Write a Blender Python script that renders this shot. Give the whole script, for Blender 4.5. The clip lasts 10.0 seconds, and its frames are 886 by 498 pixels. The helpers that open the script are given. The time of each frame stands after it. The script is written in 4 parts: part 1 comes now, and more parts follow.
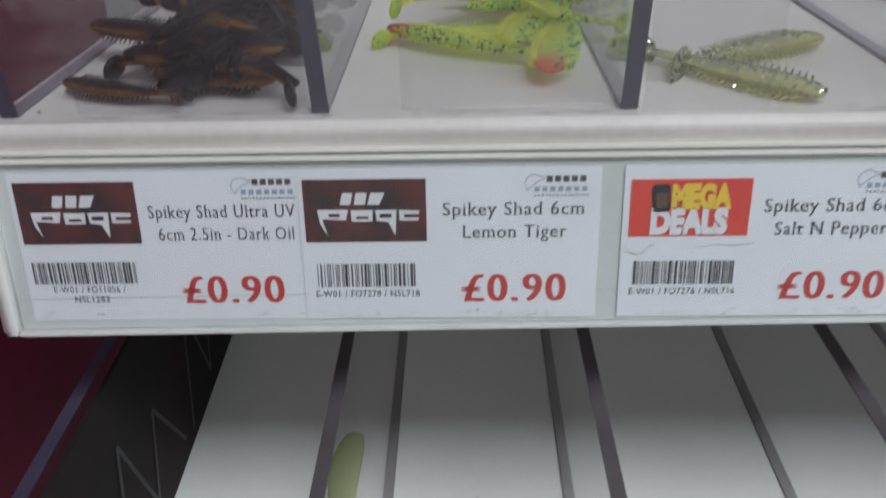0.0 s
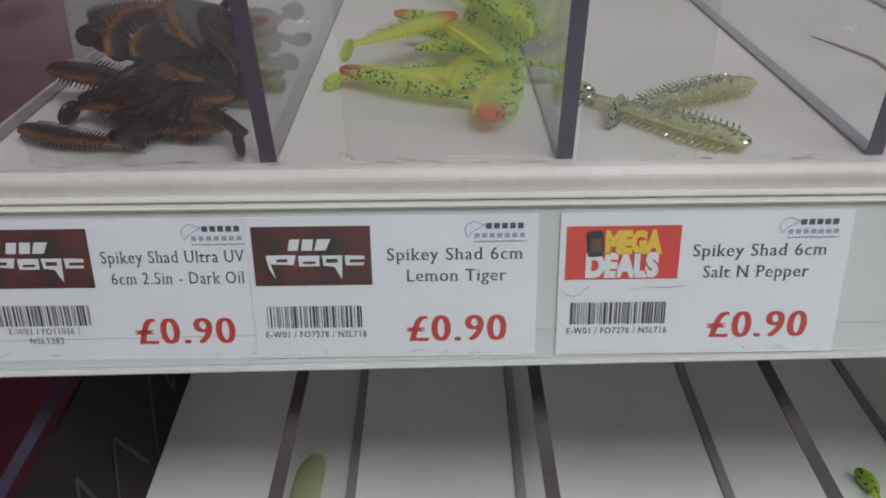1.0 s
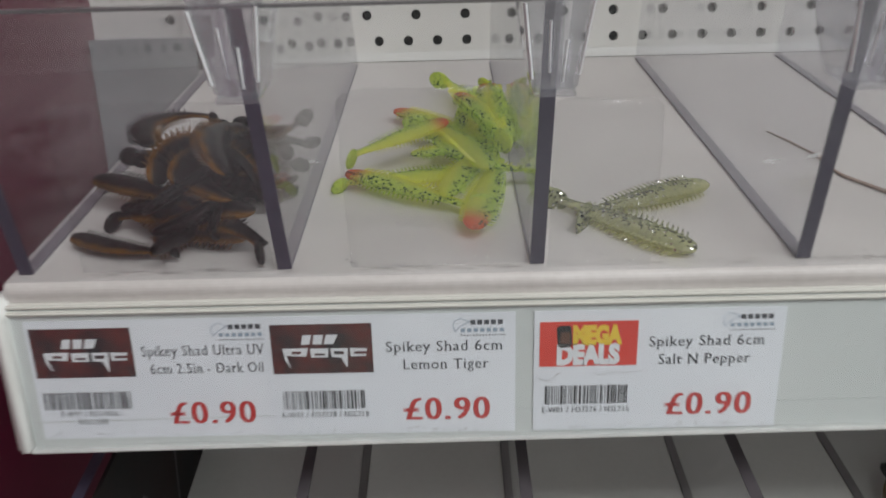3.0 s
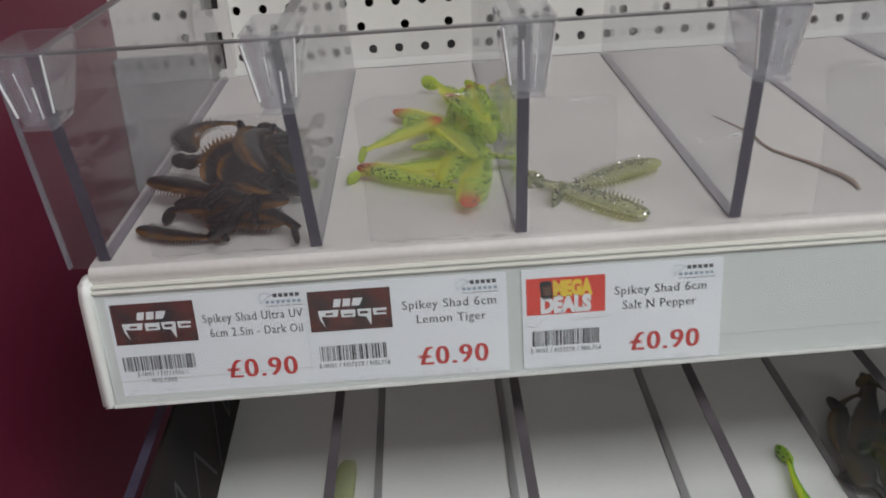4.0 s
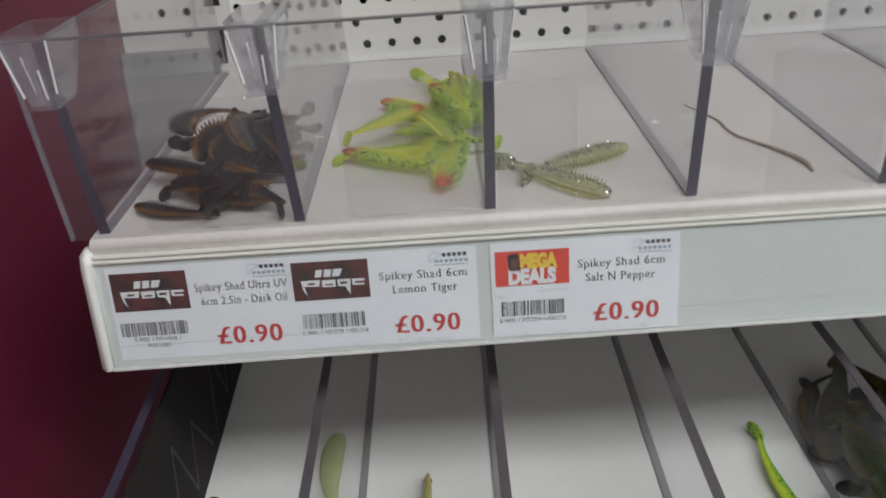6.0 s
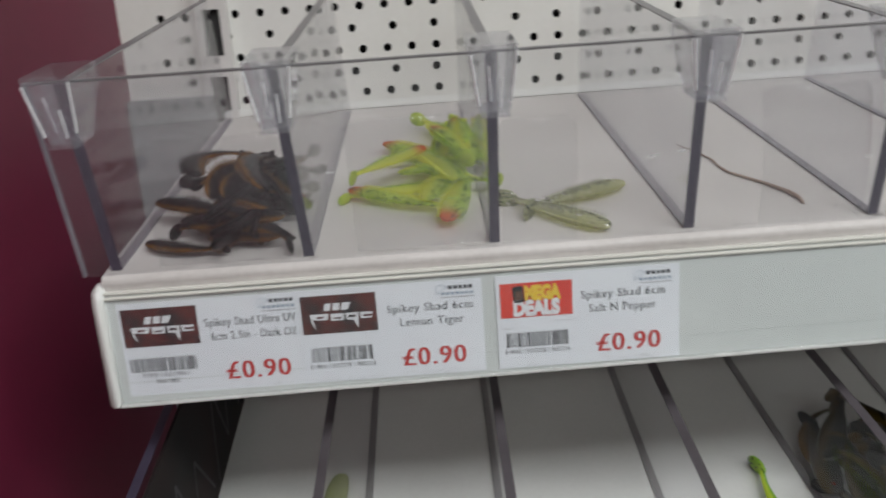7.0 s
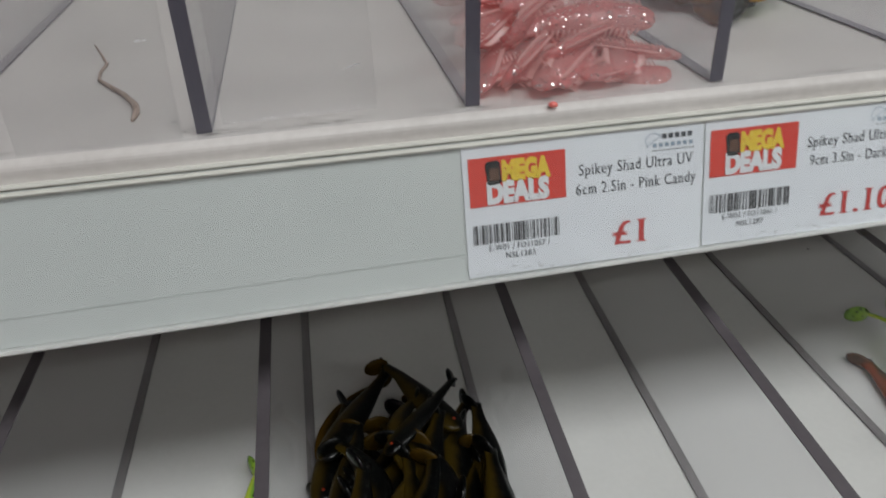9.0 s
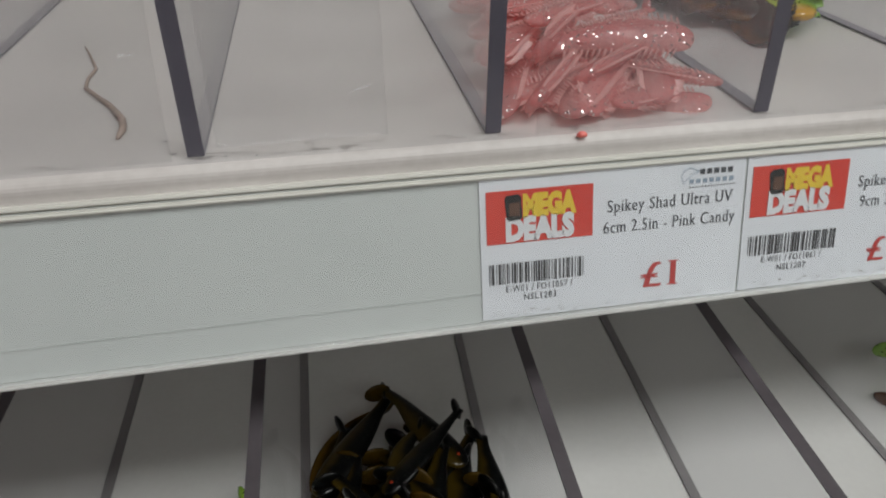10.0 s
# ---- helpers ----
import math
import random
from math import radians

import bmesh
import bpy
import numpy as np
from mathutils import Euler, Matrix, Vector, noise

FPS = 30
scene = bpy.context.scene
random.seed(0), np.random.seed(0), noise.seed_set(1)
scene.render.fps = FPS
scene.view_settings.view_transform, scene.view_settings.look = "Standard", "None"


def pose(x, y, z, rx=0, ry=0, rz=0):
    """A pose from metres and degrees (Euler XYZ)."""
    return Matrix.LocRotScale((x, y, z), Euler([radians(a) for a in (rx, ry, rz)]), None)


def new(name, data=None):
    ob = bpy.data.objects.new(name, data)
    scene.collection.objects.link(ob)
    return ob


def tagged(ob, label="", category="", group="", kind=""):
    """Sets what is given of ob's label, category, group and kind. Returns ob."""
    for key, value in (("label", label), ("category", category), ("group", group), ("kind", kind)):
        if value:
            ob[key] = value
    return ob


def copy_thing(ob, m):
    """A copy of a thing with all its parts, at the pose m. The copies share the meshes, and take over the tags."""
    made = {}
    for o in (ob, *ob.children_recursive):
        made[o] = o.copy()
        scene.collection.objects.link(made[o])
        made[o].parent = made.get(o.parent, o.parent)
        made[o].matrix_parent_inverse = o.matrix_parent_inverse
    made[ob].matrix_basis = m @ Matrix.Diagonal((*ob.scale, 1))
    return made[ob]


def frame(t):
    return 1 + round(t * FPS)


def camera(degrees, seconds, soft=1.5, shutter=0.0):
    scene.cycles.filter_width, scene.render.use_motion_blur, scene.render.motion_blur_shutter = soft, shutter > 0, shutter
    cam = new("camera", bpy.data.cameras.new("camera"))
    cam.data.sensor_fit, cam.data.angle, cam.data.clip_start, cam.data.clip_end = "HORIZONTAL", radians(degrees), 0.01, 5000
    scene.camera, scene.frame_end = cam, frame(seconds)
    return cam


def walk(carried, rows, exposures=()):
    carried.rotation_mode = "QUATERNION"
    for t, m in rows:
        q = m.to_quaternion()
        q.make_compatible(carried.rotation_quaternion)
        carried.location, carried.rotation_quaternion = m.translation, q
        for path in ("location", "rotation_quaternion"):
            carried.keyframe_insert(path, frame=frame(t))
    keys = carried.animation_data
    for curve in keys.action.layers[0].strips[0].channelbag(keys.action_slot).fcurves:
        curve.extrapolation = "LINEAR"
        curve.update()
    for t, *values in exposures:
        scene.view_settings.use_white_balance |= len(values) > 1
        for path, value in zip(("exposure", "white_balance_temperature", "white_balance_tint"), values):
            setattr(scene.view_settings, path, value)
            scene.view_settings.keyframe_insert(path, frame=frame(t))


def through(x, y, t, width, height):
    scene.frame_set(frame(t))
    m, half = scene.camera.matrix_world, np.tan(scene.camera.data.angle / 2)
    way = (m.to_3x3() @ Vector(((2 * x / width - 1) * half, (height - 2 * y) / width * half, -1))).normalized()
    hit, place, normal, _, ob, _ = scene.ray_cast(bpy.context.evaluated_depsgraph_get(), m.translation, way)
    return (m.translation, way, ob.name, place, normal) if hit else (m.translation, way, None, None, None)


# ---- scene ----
cam = camera(62.5, 10.0, soft=1.8, shutter=0.9)
# seconds, eye x y z, pitch, roll, yaw
PATH = [
    (0, 0.0420, -0.1883, 1.2792, -19.08, -1.05, 1.46),
    (0.5, 0.0461, -0.1925, 1.2896, -18.77, -0.88, 0.83),
    (1, 0.0526, -0.1917, 1.2937, -19.25, -0.71, -0.11),
    (1.5, 0.0527, -0.1892, 1.2967, -19.83, 0.11, 1.21),
    (2, 0.0588, -0.1961, 1.3049, -17.57, -1.21, 0.93),
    (2.5, 0.0592, -0.2008, 1.3130, -17.83, -0.85, 0.44),
    (2.7, 0.0593, -0.2037, 1.3188, -17.04, -1.02, 0.50),
    (3.8, 0.0532, -0.2677, 1.3326, -17.12, -3.17, -0.28),
    (4, 0.0527, -0.2723, 1.3345, -17.64, -3.80, -0.52),
    (4.5, 0.0559, -0.2862, 1.3243, -14.14, -4.62, -1.81),
    (5, 0.0596, -0.2919, 1.3273, -18.35, -5.82, -1.63),
    (5.2, 0.0642, -0.2957, 1.3279, -18.41, -6.19, -1.23),
    (6.3, 0.0690, -0.2971, 1.3277, -16.35, -3.22, 0.88),
    (6.5, 0.0661, -0.2996, 1.3255, -15.57, -3.28, 0.52),
    (7, 0.0609, -0.3062, 1.3224, -13.18, -4.15, -0.55),
    (7.2, 0.0828, -0.3039, 1.3232, -14.87, -4.35, -3.17),
    (7.4, 0.1354, -0.2838, 1.3296, -17.89, -2.88, -5.79),
    (7.5, 0.1551, -0.2646, 1.3345, -18.75, -1.36, -7.38),
    (7.6, 0.1847, -0.2533, 1.3242, -17.94, -2.09, -7.78),
    (7.7, 0.2056, -0.2380, 1.3154, -20.48, -3.20, -8.93),
    (7.8, 0.2250, -0.2396, 1.2973, -19.44, -6.13, -10.17),
    (8, 0.2582, -0.2393, 1.2820, -20.03, -6.73, -11.71),
    (8.5, 0.2876, -0.2286, 1.2797, -20.15, -6.33, -9.62),
    (9, 0.2875, -0.2188, 1.2810, -18.44, -4.56, -9.08),
    (9.5, 0.2883, -0.2083, 1.2827, -18.19, -4.01, -8.42),
    (10, 0.2894, -0.1943, 1.2878, -19.11, -2.89, -8.79),
]
walk(cam, [(t, pose(x, y, z, 90 + p, 0, yaw) @ pose(0, 0, 0, 0, 0, r)) for t, x, y, z, p, r, yaw in PATH],
     exposures=[(0.0, -0.10, 6150, 10), (0.5, -0.16, 6350, 10), (1.0, -0.15, 6400, 10), (2.0, -0.18, 6500, 10), (4.0, -0.17, 6500, 10),
                (7.0, -0.09, 6500, 10), (7.8, -0.16, 6450, 10), (8.5, -0.30, 6450, 10), (10.0, -0.34, 6650, 10)])
scene.cycles.transparent_max_bounces = 40

# ---- plan (metres) ----
SLOPE = 13.6          # the shelves fall towards the front, degrees
UP = pose(0, 0.0075, 1.25, SLOPE)      # upper board: x along, y to the back, z off the board
LOW = pose(0, 0.0427, 1.0735, SLOPE)   # lower board
BACK = 0.240          # perforated back panel
WALL = -0.152         # burgundy end panel
LEFT, RIGHT = -0.0845, 0.84
UP_X = [-0.0795, 0.0050, 0.0870, 0.1730, 0.2550, 0.3367, 0.4193, 0.503, 0.587, 0.67]
UP_LEAN = [-0.001, -0.003, 0.001, 0.0, 0.0, 0.001, -0.001, 0.001, 0.0, 0.0]
LO_X = [-0.0840, 0.0105, 0.0862, 0.1780, 0.2655, 0.3460, 0.4328, 0.5302, 0.618, 0.705]
LO_LEAN = [-0.001, -0.0097, -0.0005, -0.0070, -0.0080, 0.0080, -0.0018, -0.001, 0.0, 0.0]
LO_TURN = [-1.8, 0.0, 0.6, 1.1, 0.4, 2.7, 2.7, 0.5, 0.0, 0.0]   # degrees off square, clockwise from above
PLATE = 0.0045        # thickness of the clear dividers

# ---- light ----
world = bpy.data.worlds.new("world")
scene.world = world
world.use_nodes = True
world.node_tree.nodes["Background"].inputs[0].default_value = (0.9, 0.95, 1.0, 1)
world.node_tree.nodes["Background"].inputs[1].default_value = 0.3


def lamp(name, x, y, z, sx, sy, watts):
    data = bpy.data.lights.new(name, "AREA")
    data.shape, data.size, data.size_y, data.energy = "RECTANGLE", sx, sy, watts
    data.color = (0.957, 0.985, 0.985)
    ob = new(name, data)
    ob.matrix_world = pose(x, y, z)
    return ob


for lx in (-2.5, 0.75, 2.75):
    lamp("ceiling_lamp_light", lx, -1.35, 2.72, 1.5, 0.8, 39)
    lamp("ceiling_lamp_light", lx, -3.4, 2.72, 1.5, 0.5, 26)


# ---- materials ----
def nodes_of(name):
    m = bpy.data.materials.new(name)
    m.use_nodes = True
    return m, m.node_tree.nodes, m.node_tree.links


def set_in(node, **values):
    for key, v in values.items():
        node.inputs[key.replace("_", " ")].default_value = v


def rgba(c):
    return (c[0], c[1], c[2], 1)


def surface(name, c1, c2, rough=0.5, scale=40, fine=400, bump=0.05, metal=0.0, spread=0.5, coat=0.0, specks=None, speck_scale=90):
    """Two tones mixed by noise at two scales, fine relief, and sparse specks of dirt where wanted."""
    m, n, l = nodes_of(name)
    b = n["Principled BSDF"]
    tc = n.new("ShaderNodeTexCoord")
    big, small = n.new("ShaderNodeTexNoise"), n.new("ShaderNodeTexNoise")
    set_in(big, Scale=scale, Detail=4.0)
    set_in(small, Scale=fine, Detail=3.0)
    l.new(tc.outputs["Object"], big.inputs["Vector"])
    l.new(tc.outputs["Object"], small.inputs["Vector"])
    mix = n.new("ShaderNodeMix")
    mix.data_type = "RGBA"
    mix.inputs[6].default_value, mix.inputs[7].default_value = rgba(c1), rgba(c2)
    add = n.new("ShaderNodeMath")
    add.operation = "MULTIPLY_ADD"
    l.new(small.outputs["Fac"], add.inputs[0])
    add.inputs[1].default_value = 0.4
    l.new(big.outputs["Fac"], add.inputs[2])
    ramp = n.new("ShaderNodeMapRange")
    set_in(ramp, From_Min=0.7 - spread / 2, From_Max=0.7 + spread / 2)
    l.new(add.outputs[0], ramp.inputs["Value"])
    l.new(ramp.outputs[0], mix.inputs[0])
    colour = mix.outputs[2]
    if specks:
        v = n.new("ShaderNodeTexVoronoi")
        set_in(v, Scale=speck_scale)
        l.new(tc.outputs["Object"], v.inputs["Vector"])
        gate = n.new("ShaderNodeTexNoise")
        set_in(gate, Scale=speck_scale * 0.35)
        l.new(tc.outputs["Object"], gate.inputs["Vector"])
        size = n.new("ShaderNodeMapRange")
        set_in(size, From_Min=0.55, From_Max=0.75, To_Min=0.0, To_Max=0.09)
        l.new(gate.outputs["Fac"], size.inputs["Value"])
        less = n.new("ShaderNodeMath")
        less.operation = "LESS_THAN"
        l.new(v.outputs["Distance"], less.inputs[0])
        l.new(size.outputs[0], less.inputs[1])
        dirt = n.new("ShaderNodeMix")
        dirt.data_type = "RGBA"
        l.new(less.outputs[0], dirt.inputs[0])
        l.new(colour, dirt.inputs[6])
        dirt.inputs[7].default_value = rgba(specks)
        colour = dirt.outputs[2]
    l.new(colour, b.inputs["Base Color"])
    set_in(b, Metallic=metal, Coat_Weight=coat)
    rr = n.new("ShaderNodeMapRange")
    set_in(rr, To_Min=max(0.02, rough - 0.08), To_Max=min(1, rough + 0.08))
    l.new(big.outputs["Fac"], rr.inputs["Value"])
    l.new(rr.outputs[0], b.inputs["Roughness"])
    bp = n.new("ShaderNodeBump")
    set_in(bp, Strength=bump, Distance=0.0005)
    l.new(small.outputs["Fac"], bp.inputs["Height"])
    l.new(bp.outputs[0], b.inputs["Normal"])
    return m


def clear(name, tint, haze, rough=0.03, scuff=0.5, gloss=0.75, face=0.035):
    """Clear plastic sheet: see-through, Fresnel gloss, a little dusty haze."""
    m, n, l = nodes_of(name)
    out = n["Material Output"]
    n.remove(n["Principled BSDF"])
    tr, gl, df = n.new("ShaderNodeBsdfTransparent"), n.new("ShaderNodeBsdfGlossy"), n.new("ShaderNodeBsdfDiffuse")
    tr.inputs[0].default_value = rgba(tint)
    gl.inputs["Roughness"].default_value = rough
    df.inputs[0].default_value = (0.75, 0.75, 0.78, 1)
    lw = n.new("ShaderNodeLayerWeight")
    lw.inputs["Blend"].default_value = 0.5
    pw = n.new("ShaderNodeMath")
    pw.operation = "POWER"
    pw.inputs[1].default_value = 4.5
    l.new(lw.outputs["Facing"], pw.inputs[0])
    fr = n.new("ShaderNodeMapRange")
    set_in(fr, To_Min=face, To_Max=gloss)
    l.new(pw.outputs[0], fr.inputs["Value"])
    tc, no = n.new("ShaderNodeTexCoord"), n.new("ShaderNodeTexNoise")
    set_in(no, Scale=22.0, Detail=5.0)
    l.new(tc.outputs["Object"], no.inputs["Vector"])
    hz = n.new("ShaderNodeMapRange")
    set_in(hz, From_Min=0.3, From_Max=0.75, To_Min=haze * (1 - scuff), To_Max=haze * (1 + scuff))
    l.new(no.outputs["Fac"], hz.inputs["Value"])
    a, b = n.new("ShaderNodeMixShader"), n.new("ShaderNodeMixShader")
    l.new(hz.outputs[0], a.inputs[0])
    l.new(tr.outputs[0], a.inputs[1])
    l.new(df.outputs[0], a.inputs[2])
    l.new(fr.outputs[0], b.inputs[0])
    l.new(a.outputs[0], b.inputs[1])
    l.new(gl.outputs[0], b.inputs[2])
    l.new(b.outputs[0], out.inputs["Surface"])
    return m


def soft_plastic(name, belly, back, snout=None, fleck=(0.01, 0.012, 0.01), fleck_size=0.16, fleck_scale=520, through=0.3, rough=0.25, glitter=0.0, snout_at=0.16, clearness=0.0, coat=0.8, dark_from=0.55, specular=0.5, glint=420.0, fleck_from=0.5):
    """Soft lure plastic: belly-to-back blend, coloured snout, dark flecks and glitter. UV: along the body, belly to back."""
    m, n, l = nodes_of(name)
    b = n["Principled BSDF"]
    out = n["Material Output"]
    uv = n.new("ShaderNodeUVMap")
    sep = n.new("ShaderNodeSeparateXYZ")
    l.new(uv.outputs[0], sep.inputs[0])
    tc, info = n.new("ShaderNodeTexCoord"), n.new("ShaderNodeObjectInfo")
    shift = n.new("ShaderNodeVectorMath")
    shift.operation = "ADD"
    l.new(tc.outputs["Object"], shift.inputs[0])
    l.new(info.outputs["Random"], shift.inputs[1])
    noise_t = n.new("ShaderNodeTexNoise")
    set_in(noise_t, Scale=130.0, Detail=3.0)
    l.new(shift.outputs[0], noise_t.inputs["Vector"])
    wob = n.new("ShaderNodeMath")
    wob.operation = "MULTIPLY_ADD"
    l.new(noise_t.outputs["Fac"], wob.inputs[0])
    wob.inputs[1].default_value = 0.5
    l.new(sep.outputs[1], wob.inputs[2])
    mid = n.new("ShaderNodeMapRange")
    mid.interpolation_type = "SMOOTHSTEP"
    set_in(mid, From_Min=dark_from, From_Max=dark_from + 0.45)
    l.new(wob.outputs[0], mid.inputs["Value"])
    mix = n.new("ShaderNodeMix")
    mix.data_type = "RGBA"
    mix.inputs[6].default_value, mix.inputs[7].default_value = rgba(belly), rgba(back)
    l.new(mid.outputs[0], mix.inputs[0])
    colour = mix.outputs[2]
    if snout:
        sm = n.new("ShaderNodeMapRange")
        sm.interpolation_type = "SMOOTHSTEP"
        set_in(sm, From_Min=snout_at * 1.25, From_Max=snout_at * 0.2)
        l.new(sep.outputs[0], sm.inputs["Value"])
        mx = n.new("ShaderNodeMix")
        mx.data_type = "RGBA"
        l.new(sm.outputs[0], mx.inputs[0])
        l.new(colour, mx.inputs[6])
        mx.inputs[7].default_value = rgba(snout)
        colour = mx.outputs[2]
    vo = n.new("ShaderNodeTexVoronoi")
    set_in(vo, Scale=fleck_scale)
    l.new(shift.outputs[0], vo.inputs["Vector"])
    amount = n.new("ShaderNodeMapRange")
    set_in(amount, From_Min=fleck_from, From_Max=fleck_from + 0.35, To_Min=0.02, To_Max=fleck_size)
    l.new(wob.outputs[0], amount.inputs["Value"])
    less = n.new("ShaderNodeMath")
    less.operation = "LESS_THAN"
    l.new(vo.outputs["Distance"], less.inputs[0])
    l.new(amount.outputs[0], less.inputs[1])
    fl = n.new("ShaderNodeMix")
    fl.data_type = "RGBA"
    l.new(less.outputs[0], fl.inputs[0])
    l.new(colour, fl.inputs[6])
    fl.inputs[7].default_value = rgba(fleck)
    colour = fl.outputs[2]
    l.new(colour, b.inputs["Base Color"])
    set_in(b, Roughness=rough, Coat_Weight=coat, Coat_Roughness=0.07, IOR=1.45, Specular_IOR_Level=specular)
    bp = n.new("ShaderNodeBump")
    set_in(bp, Strength=0.4, Distance=0.0006)
    l.new(noise_t.outputs["Fac"], bp.inputs["Height"])
    l.new(bp.outputs[0], b.inputs["Normal"])
    l.new(bp.outputs[0], b.inputs["Coat Normal"])
    if glitter:
        g = n.new("ShaderNodeTexVoronoi")
        set_in(g, Scale=glint)
        l.new(shift.outputs[0], g.inputs["Vector"])
        lt = n.new("ShaderNodeMath")
        lt.operation = "LESS_THAN"
        l.new(g.outputs["Distance"], lt.inputs[0])
        lt.inputs[1].default_value = glitter
        l.new(lt.outputs[0], b.inputs["Metallic"])
        geo = n.new("ShaderNodeNewGeometry")
        off, tilt, nrm = n.new("ShaderNodeVectorMath"), n.new("ShaderNodeVectorMath"), n.new("ShaderNodeVectorMath")
        off.operation, tilt.operation, nrm.operation = "SUBTRACT", "MULTIPLY_ADD", "NORMALIZE"
        l.new(g.outputs["Color"], off.inputs[0])
        off.inputs[1].default_value = (0.5, 0.5, 0.5)
        l.new(off.outputs[0], tilt.inputs[0])
        l.new(lt.outputs[0], tilt.inputs[1])
        l.new(geo.outputs["Normal"], tilt.inputs[2])
        l.new(tilt.outputs[0], nrm.inputs[0])
        l.new(nrm.outputs[0], bp.inputs["Normal"])
        gm = n.new("ShaderNodeMix")
        gm.data_type = "RGBA"
        l.new(lt.outputs[0], gm.inputs[0])
        l.new(colour, gm.inputs[6])
        gm.inputs[7].default_value = (0.95, 0.93, 0.92, 1)
        l.new(gm.outputs[2], b.inputs["Base Color"])
    tl, sh = n.new("ShaderNodeBsdfTranslucent"), n.new("ShaderNodeMixShader")
    l.new(colour, tl.inputs[0])
    sh.inputs[0].default_value = through
    if glitter:
        keep = n.new("ShaderNodeMath")
        keep.operation = "MULTIPLY_ADD"
        keep.inputs[1].default_value, keep.inputs[2].default_value = -through, through
        l.new(lt.outputs[0], keep.inputs[0])
        l.new(keep.outputs[0], sh.inputs[0])
    l.new(b.outputs[0], sh.inputs[1])
    l.new(tl.outputs[0], sh.inputs[2])
    if clearness:
        tp, s2 = n.new("ShaderNodeBsdfTransparent"), n.new("ShaderNodeMixShader")
        l.new(colour, tp.inputs[0])
        inv = n.new("ShaderNodeMath")
        inv.operation = "MULTIPLY_ADD"
        inv.inputs[1].default_value, inv.inputs[2].default_value = -clearness, clearness
        solid = less
        if glitter:
            solid = n.new("ShaderNodeMath")
            solid.operation = "MAXIMUM"
            l.new(less.outputs[0], solid.inputs[0])
            l.new(lt.outputs[0], solid.inputs[1])
        l.new(solid.outputs[0], inv.inputs[0])
        l.new(inv.outputs[0], s2.inputs[0])
        l.new(sh.outputs[0], s2.inputs[1])
        l.new(tp.outputs[0], s2.inputs[2])
        sh = s2
    l.new(sh.outputs[0], out.inputs["Surface"])
    return m


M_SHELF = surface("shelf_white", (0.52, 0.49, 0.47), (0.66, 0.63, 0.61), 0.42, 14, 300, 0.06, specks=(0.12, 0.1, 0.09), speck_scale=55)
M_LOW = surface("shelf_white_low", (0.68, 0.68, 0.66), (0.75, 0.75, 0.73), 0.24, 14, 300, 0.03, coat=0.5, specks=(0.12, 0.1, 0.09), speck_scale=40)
M_PEG = surface("peg_panel_white", (0.68, 0.67, 0.63), (0.74, 0.73, 0.70), 0.5, 9, 260, 0.05)
# near-black colour for the shade seen in holes and slots
M_HOLE_SHADE = surface("hole_shade", (0.02, 0.02, 0.02), (0.035, 0.035, 0.035), 0.8)
M_BURG = surface("burgundy_paint", (0.135, 0.0105, 0.036), (0.166, 0.014, 0.045), 0.5, 6, 220, 0.08)
M_STRIP = surface("strip_pvc", (0.57, 0.60, 0.59), (0.66, 0.685, 0.675), 0.35, 10, 250, 0.03)
M_RAIL = surface("strip_rail", (0.68, 0.68, 0.63), (0.76, 0.75, 0.70), 0.35, 20, 250, 0.03)
M_CREASE = surface("crease", (0.50, 0.53, 0.52), (0.59, 0.61, 0.60), 0.5, 60, 300)
M_CAP = surface("white_cap", (0.74, 0.74, 0.71), (0.80, 0.80, 0.78), 0.4, 30, 300, 0.05)
# cut edges of one acrylic: each tone holds that side's light or shade
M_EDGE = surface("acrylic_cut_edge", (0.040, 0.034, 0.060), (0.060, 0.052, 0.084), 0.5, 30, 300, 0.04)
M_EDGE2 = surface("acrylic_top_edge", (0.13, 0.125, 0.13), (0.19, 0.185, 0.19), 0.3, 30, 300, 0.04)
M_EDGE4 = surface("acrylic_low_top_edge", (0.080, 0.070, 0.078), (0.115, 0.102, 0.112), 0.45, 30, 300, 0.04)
M_EDGE5 = surface("acrylic_low_foot_shade", (0.20, 0.19, 0.195), (0.27, 0.255, 0.26), 0.4, 30, 300, 0.04)
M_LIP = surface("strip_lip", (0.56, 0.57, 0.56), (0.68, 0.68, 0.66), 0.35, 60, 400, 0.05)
M_EDGE3 = surface("acrylic_toned_edge", (0.17, 0.155, 0.185), (0.24, 0.22, 0.25), 0.35, 30, 300, 0.04)
M_CLEAR = clear("clear_acrylic", (0.95, 0.95, 0.962), 0.016, gloss=0.9, face=0.03)
M_CLEAR_LOW = clear("clear_low_acrylic", (0.955, 0.955, 0.962), 0.010, gloss=0.26, face=0.03)
M_FRONT = clear("clear_front_acrylic", (0.96, 0.96, 0.965), 0.030, scuff=0.8)
M_CLIP = clear("clear_clip_plastic", (0.93, 0.93, 0.95), 0.075, 0.03, 0.5, 1.0, 0.12)
# near-white: highlights painted on the clips, and the front panel's white marks
M_PALE = surface("acrylic_pale_white", (0.72, 0.73, 0.75), (0.86, 0.87, 0.88), 0.2, 200, 600, 0.05, coat=0.6)
M_SLEEVE = clear("clear_sleeve_film", (0.975, 0.975, 0.975), 0.017, 0.1, 0.7, 0.4, 0.02)
M_COVER = clear("clear_strip_cover", (0.97, 0.98, 0.98), 0.02, 0.12)
M_PAPER = surface("label_paper", (0.76, 0.78, 0.83), (0.82, 0.84, 0.88), 0.6, 20, 500, 0.05)
